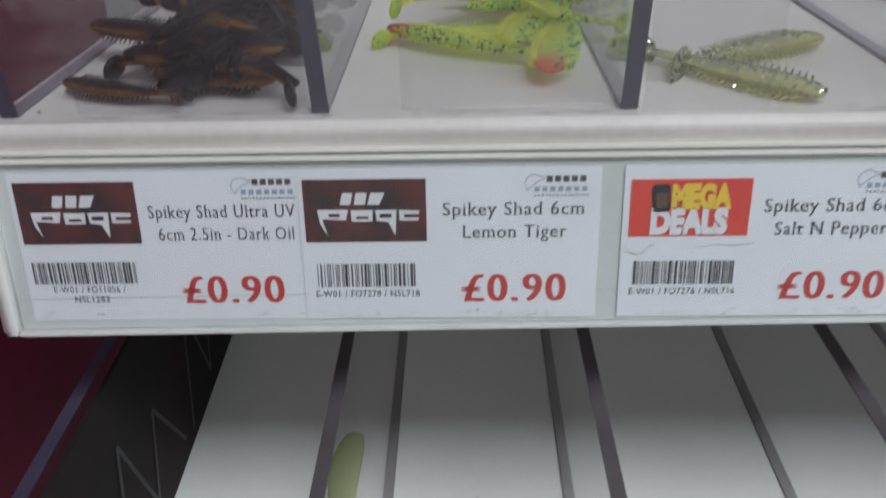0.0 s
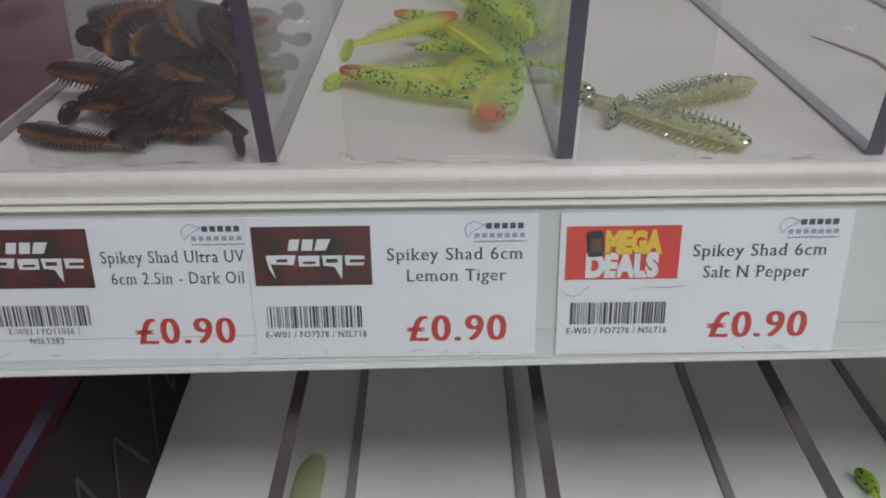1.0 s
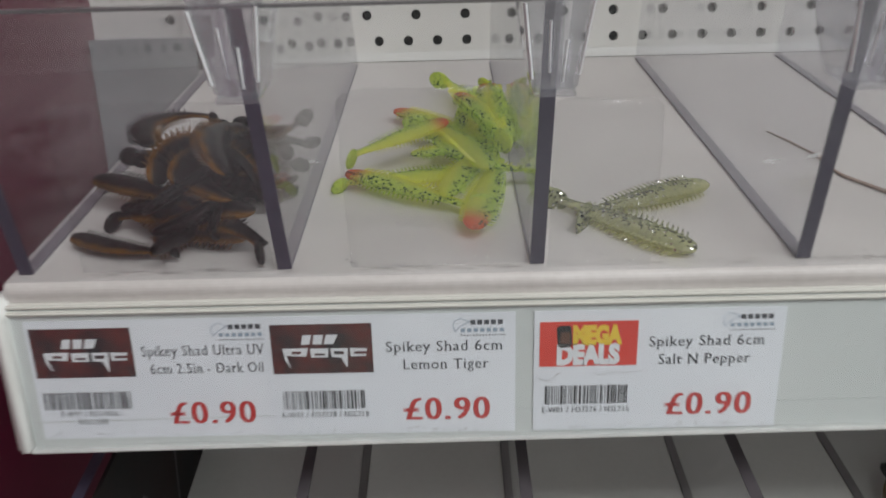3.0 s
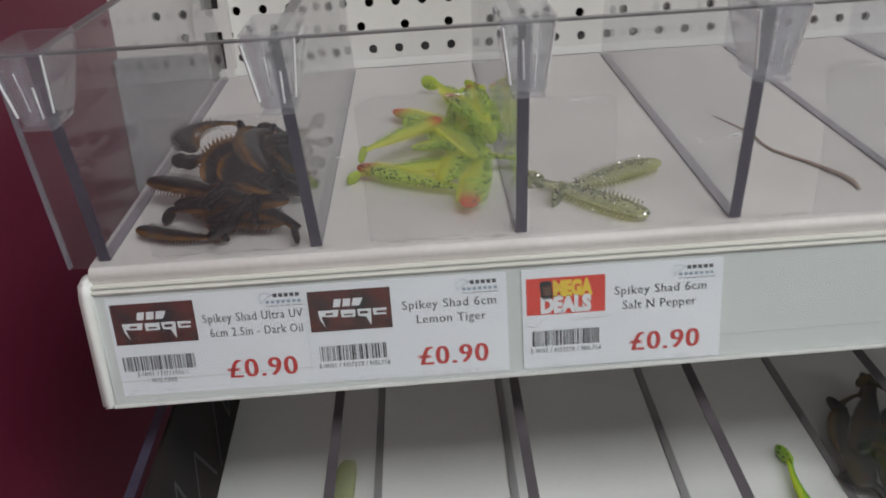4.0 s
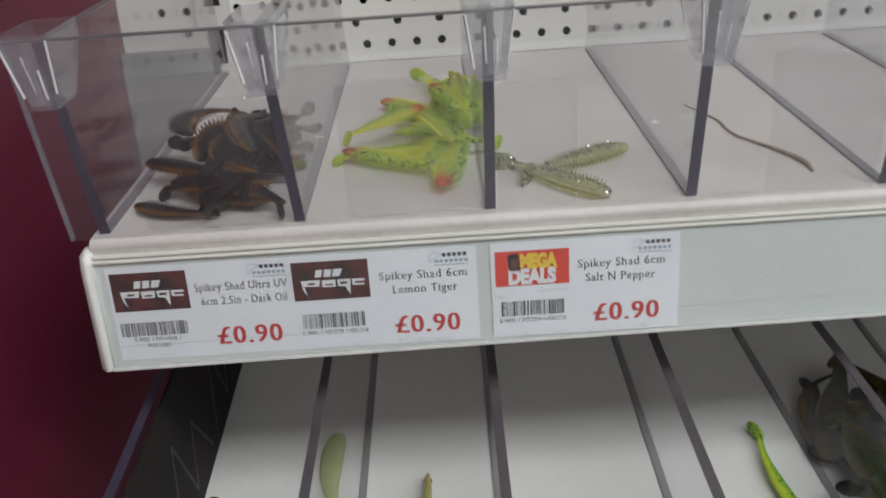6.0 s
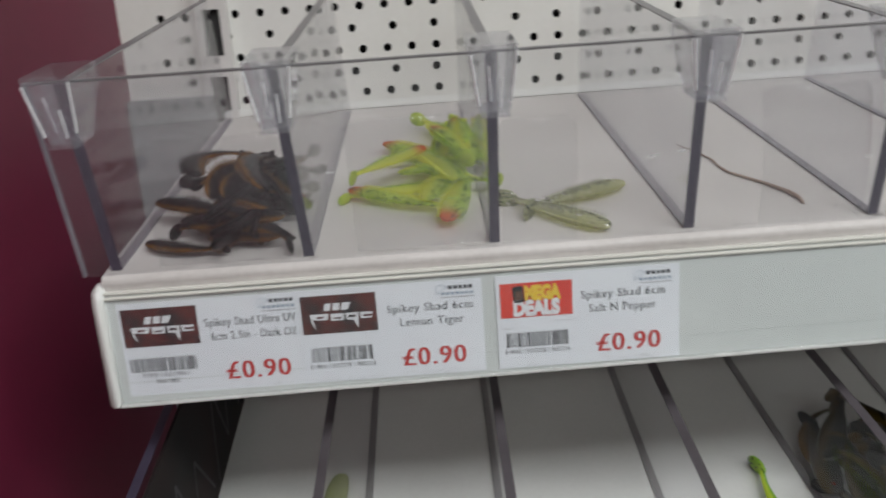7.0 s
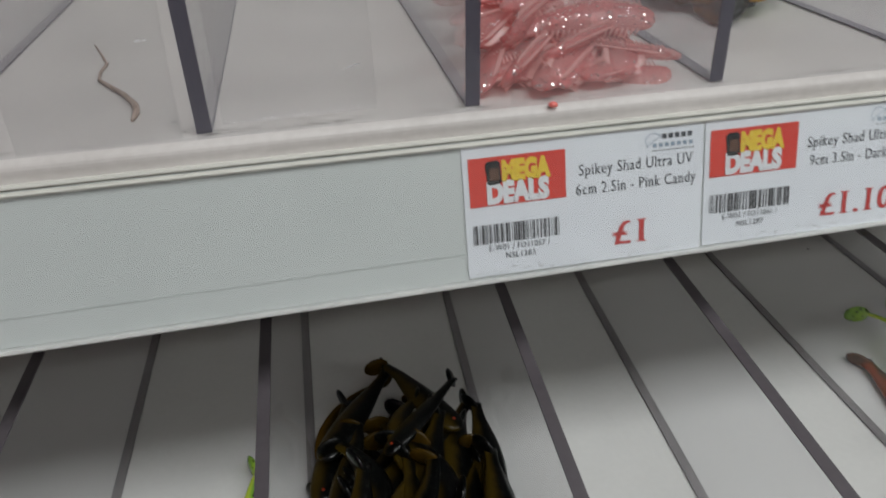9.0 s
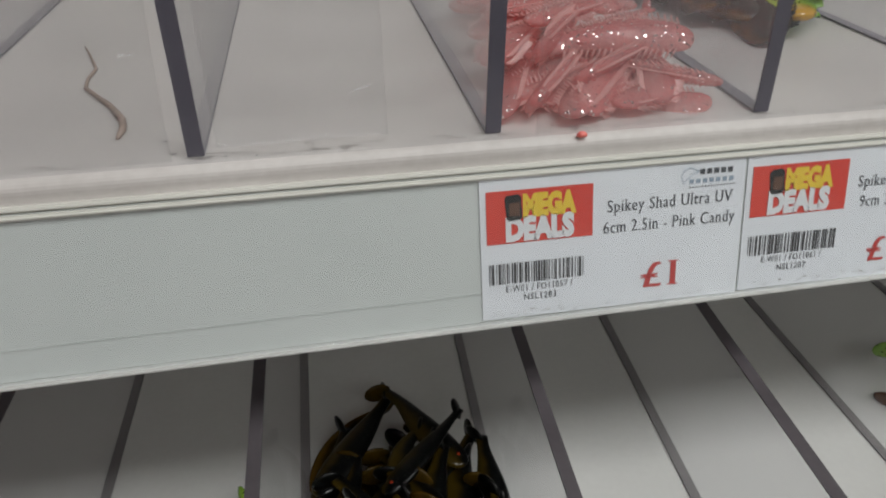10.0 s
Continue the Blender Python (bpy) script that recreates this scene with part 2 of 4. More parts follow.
M_INK = surface("black_ink", (0.03, 0.03, 0.035), (0.06, 0.06, 0.065), 0.6)
M_GREYINK = surface("grey_ink", (0.055, 0.06, 0.07), (0.10, 0.105, 0.12), 0.6)
M_BLUEINK = surface("blue_grey_ink", (0.28, 0.36, 0.45), (0.40, 0.46, 0.54), 0.6)
M_RED = surface("red_ink", (0.50, 0.03, 0.027), (0.58, 0.05, 0.042), 0.55)
M_PROMO = surface("promo_red", (0.66, 0.045, 0.03), (0.74, 0.075, 0.05), 0.5)
M_YELLOW = surface("promo_yellow", (0.80, 0.55, 0.04), (0.86, 0.63, 0.08), 0.5)
M_WHITE = surface("print_white", (0.74, 0.75, 0.78), (0.82, 0.83, 0.85), 0.5)
M_BRAND = surface("brand_panel", (0.012, 0.010, 0.012), (0.12, 0.018, 0.012), 0.45, 110, 600, 0.03, spread=0.35)
M_PHONE = surface("print_brown", (0.10, 0.05, 0.035), (0.16, 0.08, 0.05), 0.5)
M_PRINT = surface("dark_printed_card", (0.003, 0.003, 0.0035), (0.016, 0.005, 0.005), 0.75, 26, 300, 0.02, spread=0.4)
M_PRINTLINE = surface("print_grey_line", (0.030, 0.030, 0.032), (0.055, 0.055, 0.060), 0.5)
M_STEEL = surface("upright_paint", (0.62, 0.60, 0.58), (0.68, 0.66, 0.64), 0.45, 20, 250, 0.05)
# grey of the added plate, for the shaded gap beside the shelf
M_GAP_SHADE = surface("gap_shade_grey", (0.22, 0.23, 0.24), (0.29, 0.30, 0.31), 0.5, 20, 250, 0.05)
M_ROOMWALL = surface("room_wall_paint", (0.62, 0.61, 0.58), (0.68, 0.67, 0.64), 0.8, 2, 60, 0.05)
M_CEIL = surface("ceiling_tile", (0.75, 0.75, 0.73), (0.8, 0.8, 0.78), 0.9, 3, 90, 0.1)
M_FLOOR = surface("vinyl_floor", (0.22, 0.21, 0.20), (0.30, 0.29, 0.27), 0.5, 3, 90, 0.05)
M_BLACK = surface("black_plastic", (0.012, 0.012, 0.013), (0.025, 0.025, 0.026), 0.4)

L_LEMON = soft_plastic("lure_lemon", (0.96, 0.96, 0.20), (0.78, 0.94, 0.24), (0.97, 0.27, 0.09), fleck=(0.03, 0.07, 0.02), through=0.62, fleck_size=0.38, fleck_scale=620, fleck_from=0.62, clearness=0.40, snout_at=0.17, coat=0.6)
L_LIME = soft_plastic("lure_lime", (0.96, 0.96, 0.20), (0.78, 0.94, 0.24), None, fleck=(0.03, 0.07, 0.02), through=0.62, fleck_size=0.38, fleck_scale=620, fleck_from=0.62, clearness=0.40, snout_at=0.17, coat=0.6)
L_OIL = soft_plastic("lure_oil", (0.27, 0.115, 0.006), (0.0022, 0.0028, 0.0024), fleck_size=0.1, through=0.12, rough=0.35, coat=0.4, dark_from=0.12, specular=0.2, clearness=0.12)
L_SALT = soft_plastic("lure_salt", (0.84, 0.84, 0.54), (0.70, 0.73, 0.46), fleck=(0.015, 0.02, 0.012), fleck_size=0.41, fleck_scale=640, fleck_from=0.30, through=0.35, glitter=0.22, clearness=0.6)
L_PINK = soft_plastic("lure_pink", (0.97, 0.62, 0.60), (0.95, 0.48, 0.47), fleck_size=0.04, through=0.45, rough=0.08, glitter=0.27, glint=700.0, clearness=0.48, coat=1.0)
L_PINKTIP = soft_plastic("lure_pink_spine", (0.97, 0.72, 0.69), (0.96, 0.66, 0.63), fleck_size=0.03, through=0.4, rough=0.1, clearness=0.25, coat=1.0)
L_BLACK = soft_plastic("lure_black", (0.040, 0.025, 0.002), (0.0008, 0.0010, 0.0011), fleck_size=0.25, through=0.06, rough=0.3, coat=0.30, dark_from=0.40, specular=0.2)
L_AMBER = soft_plastic("lure_amber", (0.15, 0.075, 0.006), (0.05, 0.03, 0.004), fleck_size=0.1, through=0.25, rough=0.25, coat=0.2, specular=0.2, clearness=0.25)
L_GREEN = soft_plastic("lure_green", (0.62, 0.76, 0.08), (0.26, 0.52, 0.06), (0.75, 0.42, 0.05), fleck_size=0.28, fleck_scale=420, through=0.3, snout_at=0.12)
L_BROWN = soft_plastic("lure_brown", (0.33, 0.085, 0.03), (0.09, 0.05, 0.025), fleck_size=0.1, through=0.2)
L_CREAM = soft_plastic("lure_cream", (0.62, 0.55, 0.22), (0.50, 0.46, 0.16), fleck_size=0.03, through=0.35)
L_GHOST = soft_plastic("lure_ghost", (0.74, 0.78, 0.46), (0.66, 0.72, 0.36), fleck_size=0.03, through=0.5, clearness=0.45)
M_EYE = surface("eye_red", (0.16, 0.010, 0.006), (0.45, 0.06, 0.015), 0.08, 300, 900, 0.0)


# ---- mesh helpers ----
def part(name, bm, material, parent=None, label="", smooth=False, bevel=0.0):
    me = bpy.data.meshes.new(name)
    if bevel:
        bmesh.ops.bevel(bm, geom=bm.edges[:], offset=bevel, segments=2, affect="EDGES", clamp_overlap=True)
    bmesh.ops.recalc_face_normals(bm, faces=bm.faces[:])
    bm.to_mesh(me)
    bm.free()
    me.materials.append(material)
    if smooth:
        for p in me.polygons:
            p.use_smooth = True
    ob = new(name, me)
    ob.parent = parent
    if label:
        ob["label"] = label
    return ob


def empty(name, m, label, category, group="", kind=""):
    ob = new(name)
    ob.matrix_world = m
    ob.empty_display_size = 0.01
    return tagged(ob, label, category, group, kind)


def add_box(bm, x0, x1, y0, y1, z0, z1):
    return bmesh.ops.create_cube(bm, size=1, matrix=Matrix.Translation(((x0 + x1) / 2, (y0 + y1) / 2, (z0 + z1) / 2)) @ Matrix.Diagonal((x1 - x0, y1 - y0, z1 - z0, 1)))["verts"]


def box(x0, x1, y0, y1, z0, z1):
    bm = bmesh.new()
    add_box(bm, x0, x1, y0, y1, z0, z1)
    return bm


def extrude_profile(points, x0, x1):
    """A closed (y, z) outline drawn along x."""
    bm = bmesh.new()
    a = [bm.verts.new((x0, y, z)) for y, z in points]
    b = [bm.verts.new((x1, y, z)) for y, z in points]
    bm.faces.new(a)
    bm.faces.new(b[::-1])
    for i in range(len(points)):
        j = (i + 1) % len(points)
        bm.faces.new((a[i], b[i], b[j], a[j]))
    return bm


def arc(cy, cz, r, a0, a1, n):
    return [(cy + r * math.cos(radians(a0 + (a1 - a0) * k / n)), cz + r * math.sin(radians(a0 + (a1 - a0) * k / n))) for k in range(n + 1)]


# ---- setting ----
def room():
    tagged(part("floor", box(-6, 7, -6, 3, -0.1, 0), M_FLOOR), "grey vinyl shop floor below the shelving", "floor", kind="structure")
    tagged(part("ceiling", box(-6, 7, -6, 3, 2.8, 2.9), M_CEIL), "white tiled shop ceiling", "ceiling", kind="structure")
    for nm, b in (("wall_south", (-6, 7, -6.1, -6, 0, 2.8)), ("wall_north", (-6, 7, 3, 3.1, 0, 2.8)), ("wall_west", (-6.1, -6, -6, 3, 0, 2.8)), ("wall_east", (7, 7.1, -6, 3, 0, 2.8))):
        tagged(part(nm, box(*b), M_ROOMWALL), "plain off-white painted shop wall", "wall", kind="structure")


def peg_panel():
    """Back panel with rows of punched holes: close rows and wide rows take turns."""
    bm = bmesh.new()
    x0, x1, y, r, n = WALL, 0.90, BACK, 0.0029, 16

    def cell(a, b, c, d, hole):
        corners = [(a, c), (b, c), (b, d), (a, d)]
        if hole is None:
            bm.faces.new([bm.verts.new((px, y, pz)) for px, pz in corners])
            return
        hx, hz = hole
        ring, deep, outer = [], [], []
        for k in range(n):
            t = 2 * math.pi * (k + 0.5) / n
            cx, cz = math.cos(t), math.sin(t)
            ring.append(bm.verts.new((hx + r * cx, y, hz + r * cz)))
            deep.append(bm.verts.new((hx + r * cx, y + 0.0035, hz + r * cz)))
            s = min(((b - hx) if cx > 0 else (a - hx)) / cx if abs(cx) > 1e-6 else 9, ((d - hz) if cz > 0 else (c - hz)) / cz if abs(cz) > 1e-6 else 9)
            outer.append((hx + s * cx, hz + s * cz))
        ov = [bm.verts.new((px, y, pz)) for px, pz in outer]
        for k in range(n):
            j = (k + 1) % n
            bm.faces.new((ring[k], ring[j], ov[j], ov[k]))
            bm.faces.new((ring[k], deep[k], deep[j], ring[j]))
        for cx, cz in corners:
            k = min(range(n), key=lambda q: -((outer[q][0] - hx) * (cx - hx) / (b - a) ** 2 + (outer[q][1] - hz) * (cz - hz) / (d - c) ** 2) + (0 if (math.atan2(cz - hz, cx - hx) - math.atan2(outer[q][1] - hz, outer[q][0] - hx)) % (2 * math.pi) < math.pi else 9))
            bm.faces.new((ov[k], bm.verts.new((cx, y, cz)), ov[(k + 1) % n]))

    row_h = 0.0150
    z = 1.3165 - row_h / 2
    cell(x0, x1, 0.0, z, None)
    for k in range(12):
        step, first = ((0.01765, 0.0192), (0.02942, 0.0125))[k % 2]
        i0 = math.ceil((x0 + 0.004 - first) / step + 0.5)
        i1 = math.floor((x1 - 0.004 - first) / step - 0.5)
        zc = z + row_h * (k + 0.5)
        cell(x0, first + (i0 - 0.5) * step, z + row_h * k, z + row_h * (k + 1), None)
        for i in range(i0, i1 + 1):
            hx = first + i * step
            cell(hx - step / 2, hx + step / 2, z + row_h * k, z + row_h * (k + 1), (hx, zc))
        cell(first + (i1 + 0.5) * step, x1, z + row_h * k, z + row_h * (k + 1), None)
    cell(x0, x1, z + row_h * 12, 1.95, None)
    tagged(part("wall_back", bm, M_PEG), "white perforated steel shelving back panel with round holes", "back panel", kind="structure")
    # near-black sheet: paints the shade seen through the holes
    tagged(part("wall_hole_shade", box(x0, x1, BACK + 0.02, BACK + 0.03, 0.0, 1.95), M_HOLE_SHADE), "near-black sheet painted for the shade behind the perforated panel", "backing", kind="structure")
    tagged(part("trim", box(LEFT, RIGHT, BACK - 0.007, BACK - 0.0005, 1.3035, 1.3100), M_CAP, bevel=0.0015), "thin white upturned lip along the shelf's rear", "trim", kind="structure")


def upright():
    post = empty("shelf_upright", pose(-0.0845, BACK, 0), "pale steel shelving upright with slots", "upright")
    bm = bmesh.new()
    w, d, sl = 0.0110, 0.008, 0.0062
    zs = [0.0]
    for k in range(-27, 8):
        zs += [1.3485 + 0.0460 * k, 1.3485 + 0.0460 * k + 0.0315]
    zs.append(1.95)
    add_box(bm, -w, -sl, -d, -0.0005, 0.0, 1.95)
    add_box(bm, sl, w, -d, -0.0005, 0.0, 1.95)
    for a, b in zip(zs[0::2], zs[1::2]):
        add_box(bm, -sl, sl, -d, -d + 0.002, a, b)
    part("post", bm, M_STEEL, post)
    # near-black strip: paints the shade inside the slots
    part("slot_shade", box(-sl, sl, -0.003, -0.0008, 0.0, 1.95), M_HOLE_SHADE, post)


def gap_shade_panel():
    """Added grey plate that paints the shade in the gap between the shelf's end and the end panel."""
    tagged(part("trim_gap_shade", box(WALL + 0.001, LEFT - 0.004, BACK - 0.012, BACK - 0.009, 0.9, 1.3215), M_GAP_SHADE, bevel=0.0008), "added grey plate for the shaded gap beside the shelf end", "filler plate", kind="structure")


def end_panel():
    tagged(part("wall_end", box(WALL - 0.03, WALL, -0.62, BACK + 0.03, 0.0, 2.1), M_BURG, bevel=0.002), "burgundy painted end panel beside the shelving", "end panel", kind="structure")


def shelf(name, m, front, rear, label, mat):
    s = empty(name, m, label, "shelf")
    r = 0.0036
    prof = [(rear, 0.0)] + arc(front + r, -r, r, 90, 180, 6) + [(front, -0.030), (front + 0.004, -0.030), (front + 0.004, -0.009), (rear, -0.009)]
    part("board", extrude_profile(prof, LEFT, RIGHT), mat, s)
    for bx in (LEFT + 0.002, RIGHT - 0.004):
        part("side_flange", box(bx, bx + 0.0015, front + 0.006, rear - 0.012, -0.028, -0.0092), mat, s)
    return s


# ---- ticket strip ----
FOOT = 1.1935   # height of the labels' lower edge


def strip_pose(x, v=0.0, n=0.0):
    """A place on the strip's face: x along it, v up from the label's foot, n outward."""
    return pose(0, 0, FOOT, 90) @ pose(x, v, n)


def strip_foot(x):
    """Height of the strip's lower lip over the labels' foot: it rises a little along the shelf."""
    return -0.0016 + 0.0105 * (x - 0.08)


def slanted_bar(v0, v1, n0, n1, follow=(1, 1)):
    """A bar along the strip; follow says whether its lower and upper edges keep to the slanting lip."""
    bm = bmesh.new()
    ends = []
    for x in (LEFT, RIGHT):
        f = strip_foot(x)
        lo, hi = v0 + f * follow[0], v1 + f * follow[1]
        ends.append([bm.verts.new((x, v, n)) for v, n in ((lo, n0), (hi, n0), (hi, n1), (lo, n1))])
    a, b = ends
    bm.faces.new(a)
    bm.faces.new(b[::-1])
    for i in range(4):
        bm.faces.new((a[i], b[i], b[(i + 1) % 4], a[(i + 1) % 4]))
    return bm


def ticket_strip():
    s = empty("ticket_strip", strip_pose(0), "pale grey-green plastic ticket strip along the shelf edge", "ticket strip")
    part("backing", slanted_bar(0.0004, 0.0470, -0.0022, -0.0008, (1, 0)), M_STRIP, s)
    bm = bmesh.new()
    add_box(bm, LEFT, RIGHT, 0.0452, 0.0466, -0.0030, 0.0008)
    part("top_rail", bm, M_RAIL, s, "cream ribbed upper rail", bevel=0.0005)
    part("fold_line", slanted_bar(0.0095, 0.0098, -0.00079, -0.0006), M_CREASE, s, "faint crease along the backing")
    part("top_bead", box(LEFT, RIGHT, 0.0473, 0.0487, -0.0034, 0.0001), M_RAIL, s, bevel=0.0004)
    part("bottom_rail", slanted_bar(-0.0012, 0.0002, -0.0028, 0.0018), M_LIP, s, "pale grimy lower lip", bevel=0.0005)
    cover = part("cover", slanted_bar(0.0003, 0.0450, 0.0007, 0.0012, (1, 0)), M_COVER, s, "clear flexible cover")
    cover.visible_shadow = False
    bm = bmesh.new()
    pts = [(-0.0060, 0.0000), (-0.0040, -0.0048), (0.0005, -0.0050), (0.0020, -0.0035), (0.0020, 0.0440), (0.0005, 0.0500), (-0.0060, 0.0525), (-0.0095, 0.0500)]
    a = [bm.verts.new((LEFT - 0.0045, v, n)) for n, v in pts]
    b = [bm.verts.new((LEFT + 0.0005, v, n)) for n, v in pts]
    bm.faces.new(a)
    bm.faces.new(b[::-1])
    for i in range(len(pts)):
        bm.faces.new((a[i], b[i], b[(i + 1) % len(pts)], a[(i + 1) % len(pts)]))
    part("end_cap", bm, M_CAP, s, "rounded white end cap", bevel=0.0012, smooth=True)


# ---- price labels ----
def text_mesh(body, width, cap, heavy=0.0, nib=0.0, serif=0.0):
    """Built-in lettering as a flat mesh. nib thickens the upright strokes alone; serif adds fine feet to the stems."""
    cu = bpy.data.curves.new("lettering", "FONT")
    cu.body, cu.offset, cu.resolution_u = body, heavy, 3
    if serif:
        cu.space_character = 1.12
    ob = new("lettering", cu)
    dg = bpy.context.evaluated_depsgraph_get()
    src = bpy.data.meshes.new_from_object(ob.evaluated_get(dg))
    bpy.data.objects.remove(ob)
    base = [(v.co.x, v.co.y) for v in src.vertices]
    faces = [list(p.vertices) for p in src.polygons]
    uses = {}
    for f in faces:
        for i, j in zip(f, f[1:] + f[:1]):
            k = (min(i, j), max(i, j))
            uses[k] = uses.get(k, 0) + 1
    verts, polys = [], []
    for shift in ((-nib, 0.0, nib) if nib else (0.0,)):
        o = len(verts)
        verts += [(x + shift, y, 0.02 * shift) for x, y in base]
        polys += [[o + i for i in f] for f in faces]
    if serif:
        for (i, j), n in uses.items():
            (xa, ya), (xb, yb) = base[i], base[j]
            if n == 1 and abs(ya - yb) < 0.002 and 0.035 < abs(xa - xb) < 0.22:
                lo, hi = min(xa, xb) - nib - serif, max(xa, xb) + nib + serif
                mid = [p[1] for f in faces if i in f and j in f for p in [base[q] for q in f]]
                up = 1 if sum(mid) / len(mid) > ya else -1
                o = len(verts)
                t = 0.035 * up
                verts += [(lo, ya, 0.004), (hi, ya, 0.004), (hi, ya + t, 0.004), (lo, ya + t, 0.004)]
                polys.append([o, o + 1, o + 2, o + 3])
    x0, x1 = min(v[0] for v in verts), max(v[0] for v in verts)
    k = width / (x1 - x0)
    me = bpy.data.meshes.new("lettering")
    me.from_pydata([((x - x0) * k, y * cap / 0.72, z * 0.001) for x, y, z in verts], [], polys)
    return me


def lettering(name, body, x, y, n, width, cap, mat, parent, heavy=0.0, label="", nib=0.0, serif=0.0):
    me = text_mesh(body, width, cap, heavy, nib, serif)
    me.materials.append(mat)
    ob = new(name, me)
    ob.parent = parent
    ob.matrix_basis = pose(x, y, n)
    if label:
        ob["label"] = label
    return ob


def poly(bm, pts, z=0.0):
    bm.faces.new([bm.verts.new((x, y, z)) for x, y in pts])


def flat(name, polys, mat, parent, n, label=""):
    bm = bmesh.new()
    for p in polys:
        poly(bm, p, n)
    return part(name, bm, mat, parent, label)


def rect(x0, y0, x1, y1):
    return [(x0, y0), (x1, y0), (x1, y1), (x0, y1)]


def price_label(x, lines, widths, price, price_w, code, promo, label, width=0.081, tear=False, lift=0.0, code2="", rise=0.0):
    H = 0.0430
    t = empty("price_label", strip_pose(x, rise, lift), label, "price label", "price labels in the ticket strip")
    part("card", box(0, width, 0, H, -0.0006, -0.0003), M_PAPER, t)
    n1, n2, n3 = -0.00015, 0.00005, 0.0002
    if promo:
        bx = (0.0018, H - 0.0195, 0.0336, H - 0.0037)
        b = flat("promo_panel", [rect(*bx)], M_PROMO, t, n1, "red promotional panel")
        lettering("promo_word", "MEGA", 0.0126, H - 0.0114, n2, 0.0160, 0.0062, M_YELLOW, b, 0.07, "bold yellow capitals")
        lettering("promo_word", "DEALS", 0.0074, H - 0.0184, n2, 0.0206, 0.0066, M_WHITE, b, 0.07, "bold white capitals")
        flat("printed_phone", [[(0.0072, H - 0.0060), (0.0080, H - 0.0051), (0.0112, H - 0.0049), (0.0120, H - 0.0056), (0.0124, H - 0.0118), (0.0118, H - 0.0125), (0.0086, H - 0.0128), (0.0078, H - 0.0121)]], M_BLACK, b, n2, "printed dark handset")
        flat("printed_screen", [rect(0.0085, H - 0.0112, 0.0116, H - 0.0073)], M_PHONE, b, n3)
    else:
        bx = (0.0014, H - 0.0202, 0.0344, H - 0.0027)
        b = flat("brand_panel", [rect(*bx)], M_BRAND, t, n1, "black and dark red panel with white shapes")
        cx, cy = 0.0014, H - 0.0202
        up = [[(0.0098, 0.0105), (0.0126, 0.0105), (0.0134, 0.0138), (0.0106, 0.0138)], [(0.0136, 0.0105), (0.0166, 0.0105), (0.0172, 0.0138), (0.0142, 0.0138)], [(0.0172, 0.0105), (0.0204, 0.0105), (0.0220, 0.0138), (0.0182, 0.0138)]]
        low = [[(0.0036, 0.0092), (0.0120, 0.0092), (0.0112, 0.0062), (0.0048, 0.0066), (0.0060, 0.0020), (0.0042, 0.0052)],
               [(0.0126, 0.0090), (0.0186, 0.0090), (0.0184, 0.0058), (0.0128, 0.0058)],
               [(0.0192, 0.0090), (0.0250, 0.0090), (0.0248, 0.0060), (0.0245, 0.0018), (0.0226, 0.0056), (0.0196, 0.0060)],
               [(0.0256, 0.0090), (0.0312, 0.0088), (0.0308, 0.0060), (0.0258, 0.0060)]]
        for p in up + low:
            flat("white_shape", [[(cx + a, cy + c) for a, c in p]], M_WHITE, b, n2)
        holes = [rect(0.0066, 0.0072, 0.0096, 0.0081), rect(0.0140, 0.0066, 0.0174, 0.0073), rect(0.0204, 0.0069, 0.0236, 0.0080), rect(0.0270, 0.0069, 0.0312, 0.0078)]
        flat("dark_counter", [[(cx + a, cy + c) for a, c in p] for p in holes], M_BRAND, b, n3)
    # shop mark, drawn as bars
    m = flat("shop_mark", [rect(0.0664 + 0.0022 * k, H - 0.0040, 0.0664 + 0.0022 * k + 0.0016, H - 0.0024) for k in range(5)], M_GREYINK, t, n1, "small dark and blue shop mark")
    flat("mark_bar", [rect(0.0632 + 0.0021 * k, H - 0.0066, 0.0632 + 0.0021 * k + 0.0014, H - 0.0053) for k in range(7)], M_BLUEINK, m, n1)
    flat("mark_dots", [rect(0.0632 + 0.0010 * k, H - 0.0079, 0.0632 + 0.0010 * k + 0.0005, H - 0.0075) for k in range(15)], M_GREYINK, m, n1)
    out = [(0.0606, -0.0040), (0.0614, -0.0026), (0.0632, -0.0018), (0.0662, -0.0030), (0.0640, -0.0040), (0.0622, -0.0054), (0.0614, -0.0064)]
    segs = []
    for (a, c), (d, e) in zip(out, out[1:] + out[:1]):
        vx, vy = d - a, e - c
        ln = math.hypot(vx, vy)
        ox, oy = -vy / ln * 0.00012, vx / ln * 0.00012
        segs.append([(a + ox, H + c + oy), (d + ox, H + e + oy), (d - ox, H + e - oy), (a - ox, H + c - oy)])
    flat("mark_outline", segs, M_BLUEINK, m, n1)
    for k, (body, (xa, xb)) in enumerate(zip(lines, widths)):
        lettering("product_words", body, xa, H - (0.0130, 0.0194)[k], n1, xb - xa, 0.0038, M_GREYINK, t, -0.008, nib=0.015, serif=0.05)
    lettering("price", price, 0.0436 if len(price) > 2 else 0.0492, 0.0049, n1, price_w, 0.0086, M_RED, t, -0.008, "bold red price", nib=0.036, serif=0.07)
    rnd = random.Random(code)
    bars, px = [], 0.0038 if not code2 else 0.0022
    end = 0.0312
    while px < end:
        w = rnd.choice((0.00022, 0.00022, 0.00045, 0.0007))
        bars.append(rect(px, 0.0096 if not code2 else 0.0110, px + w, 0.0164 if not code2 else 0.0174))
        px += w + rnd.choice((0.00022, 0.00022, 0.00045, 0.0006))
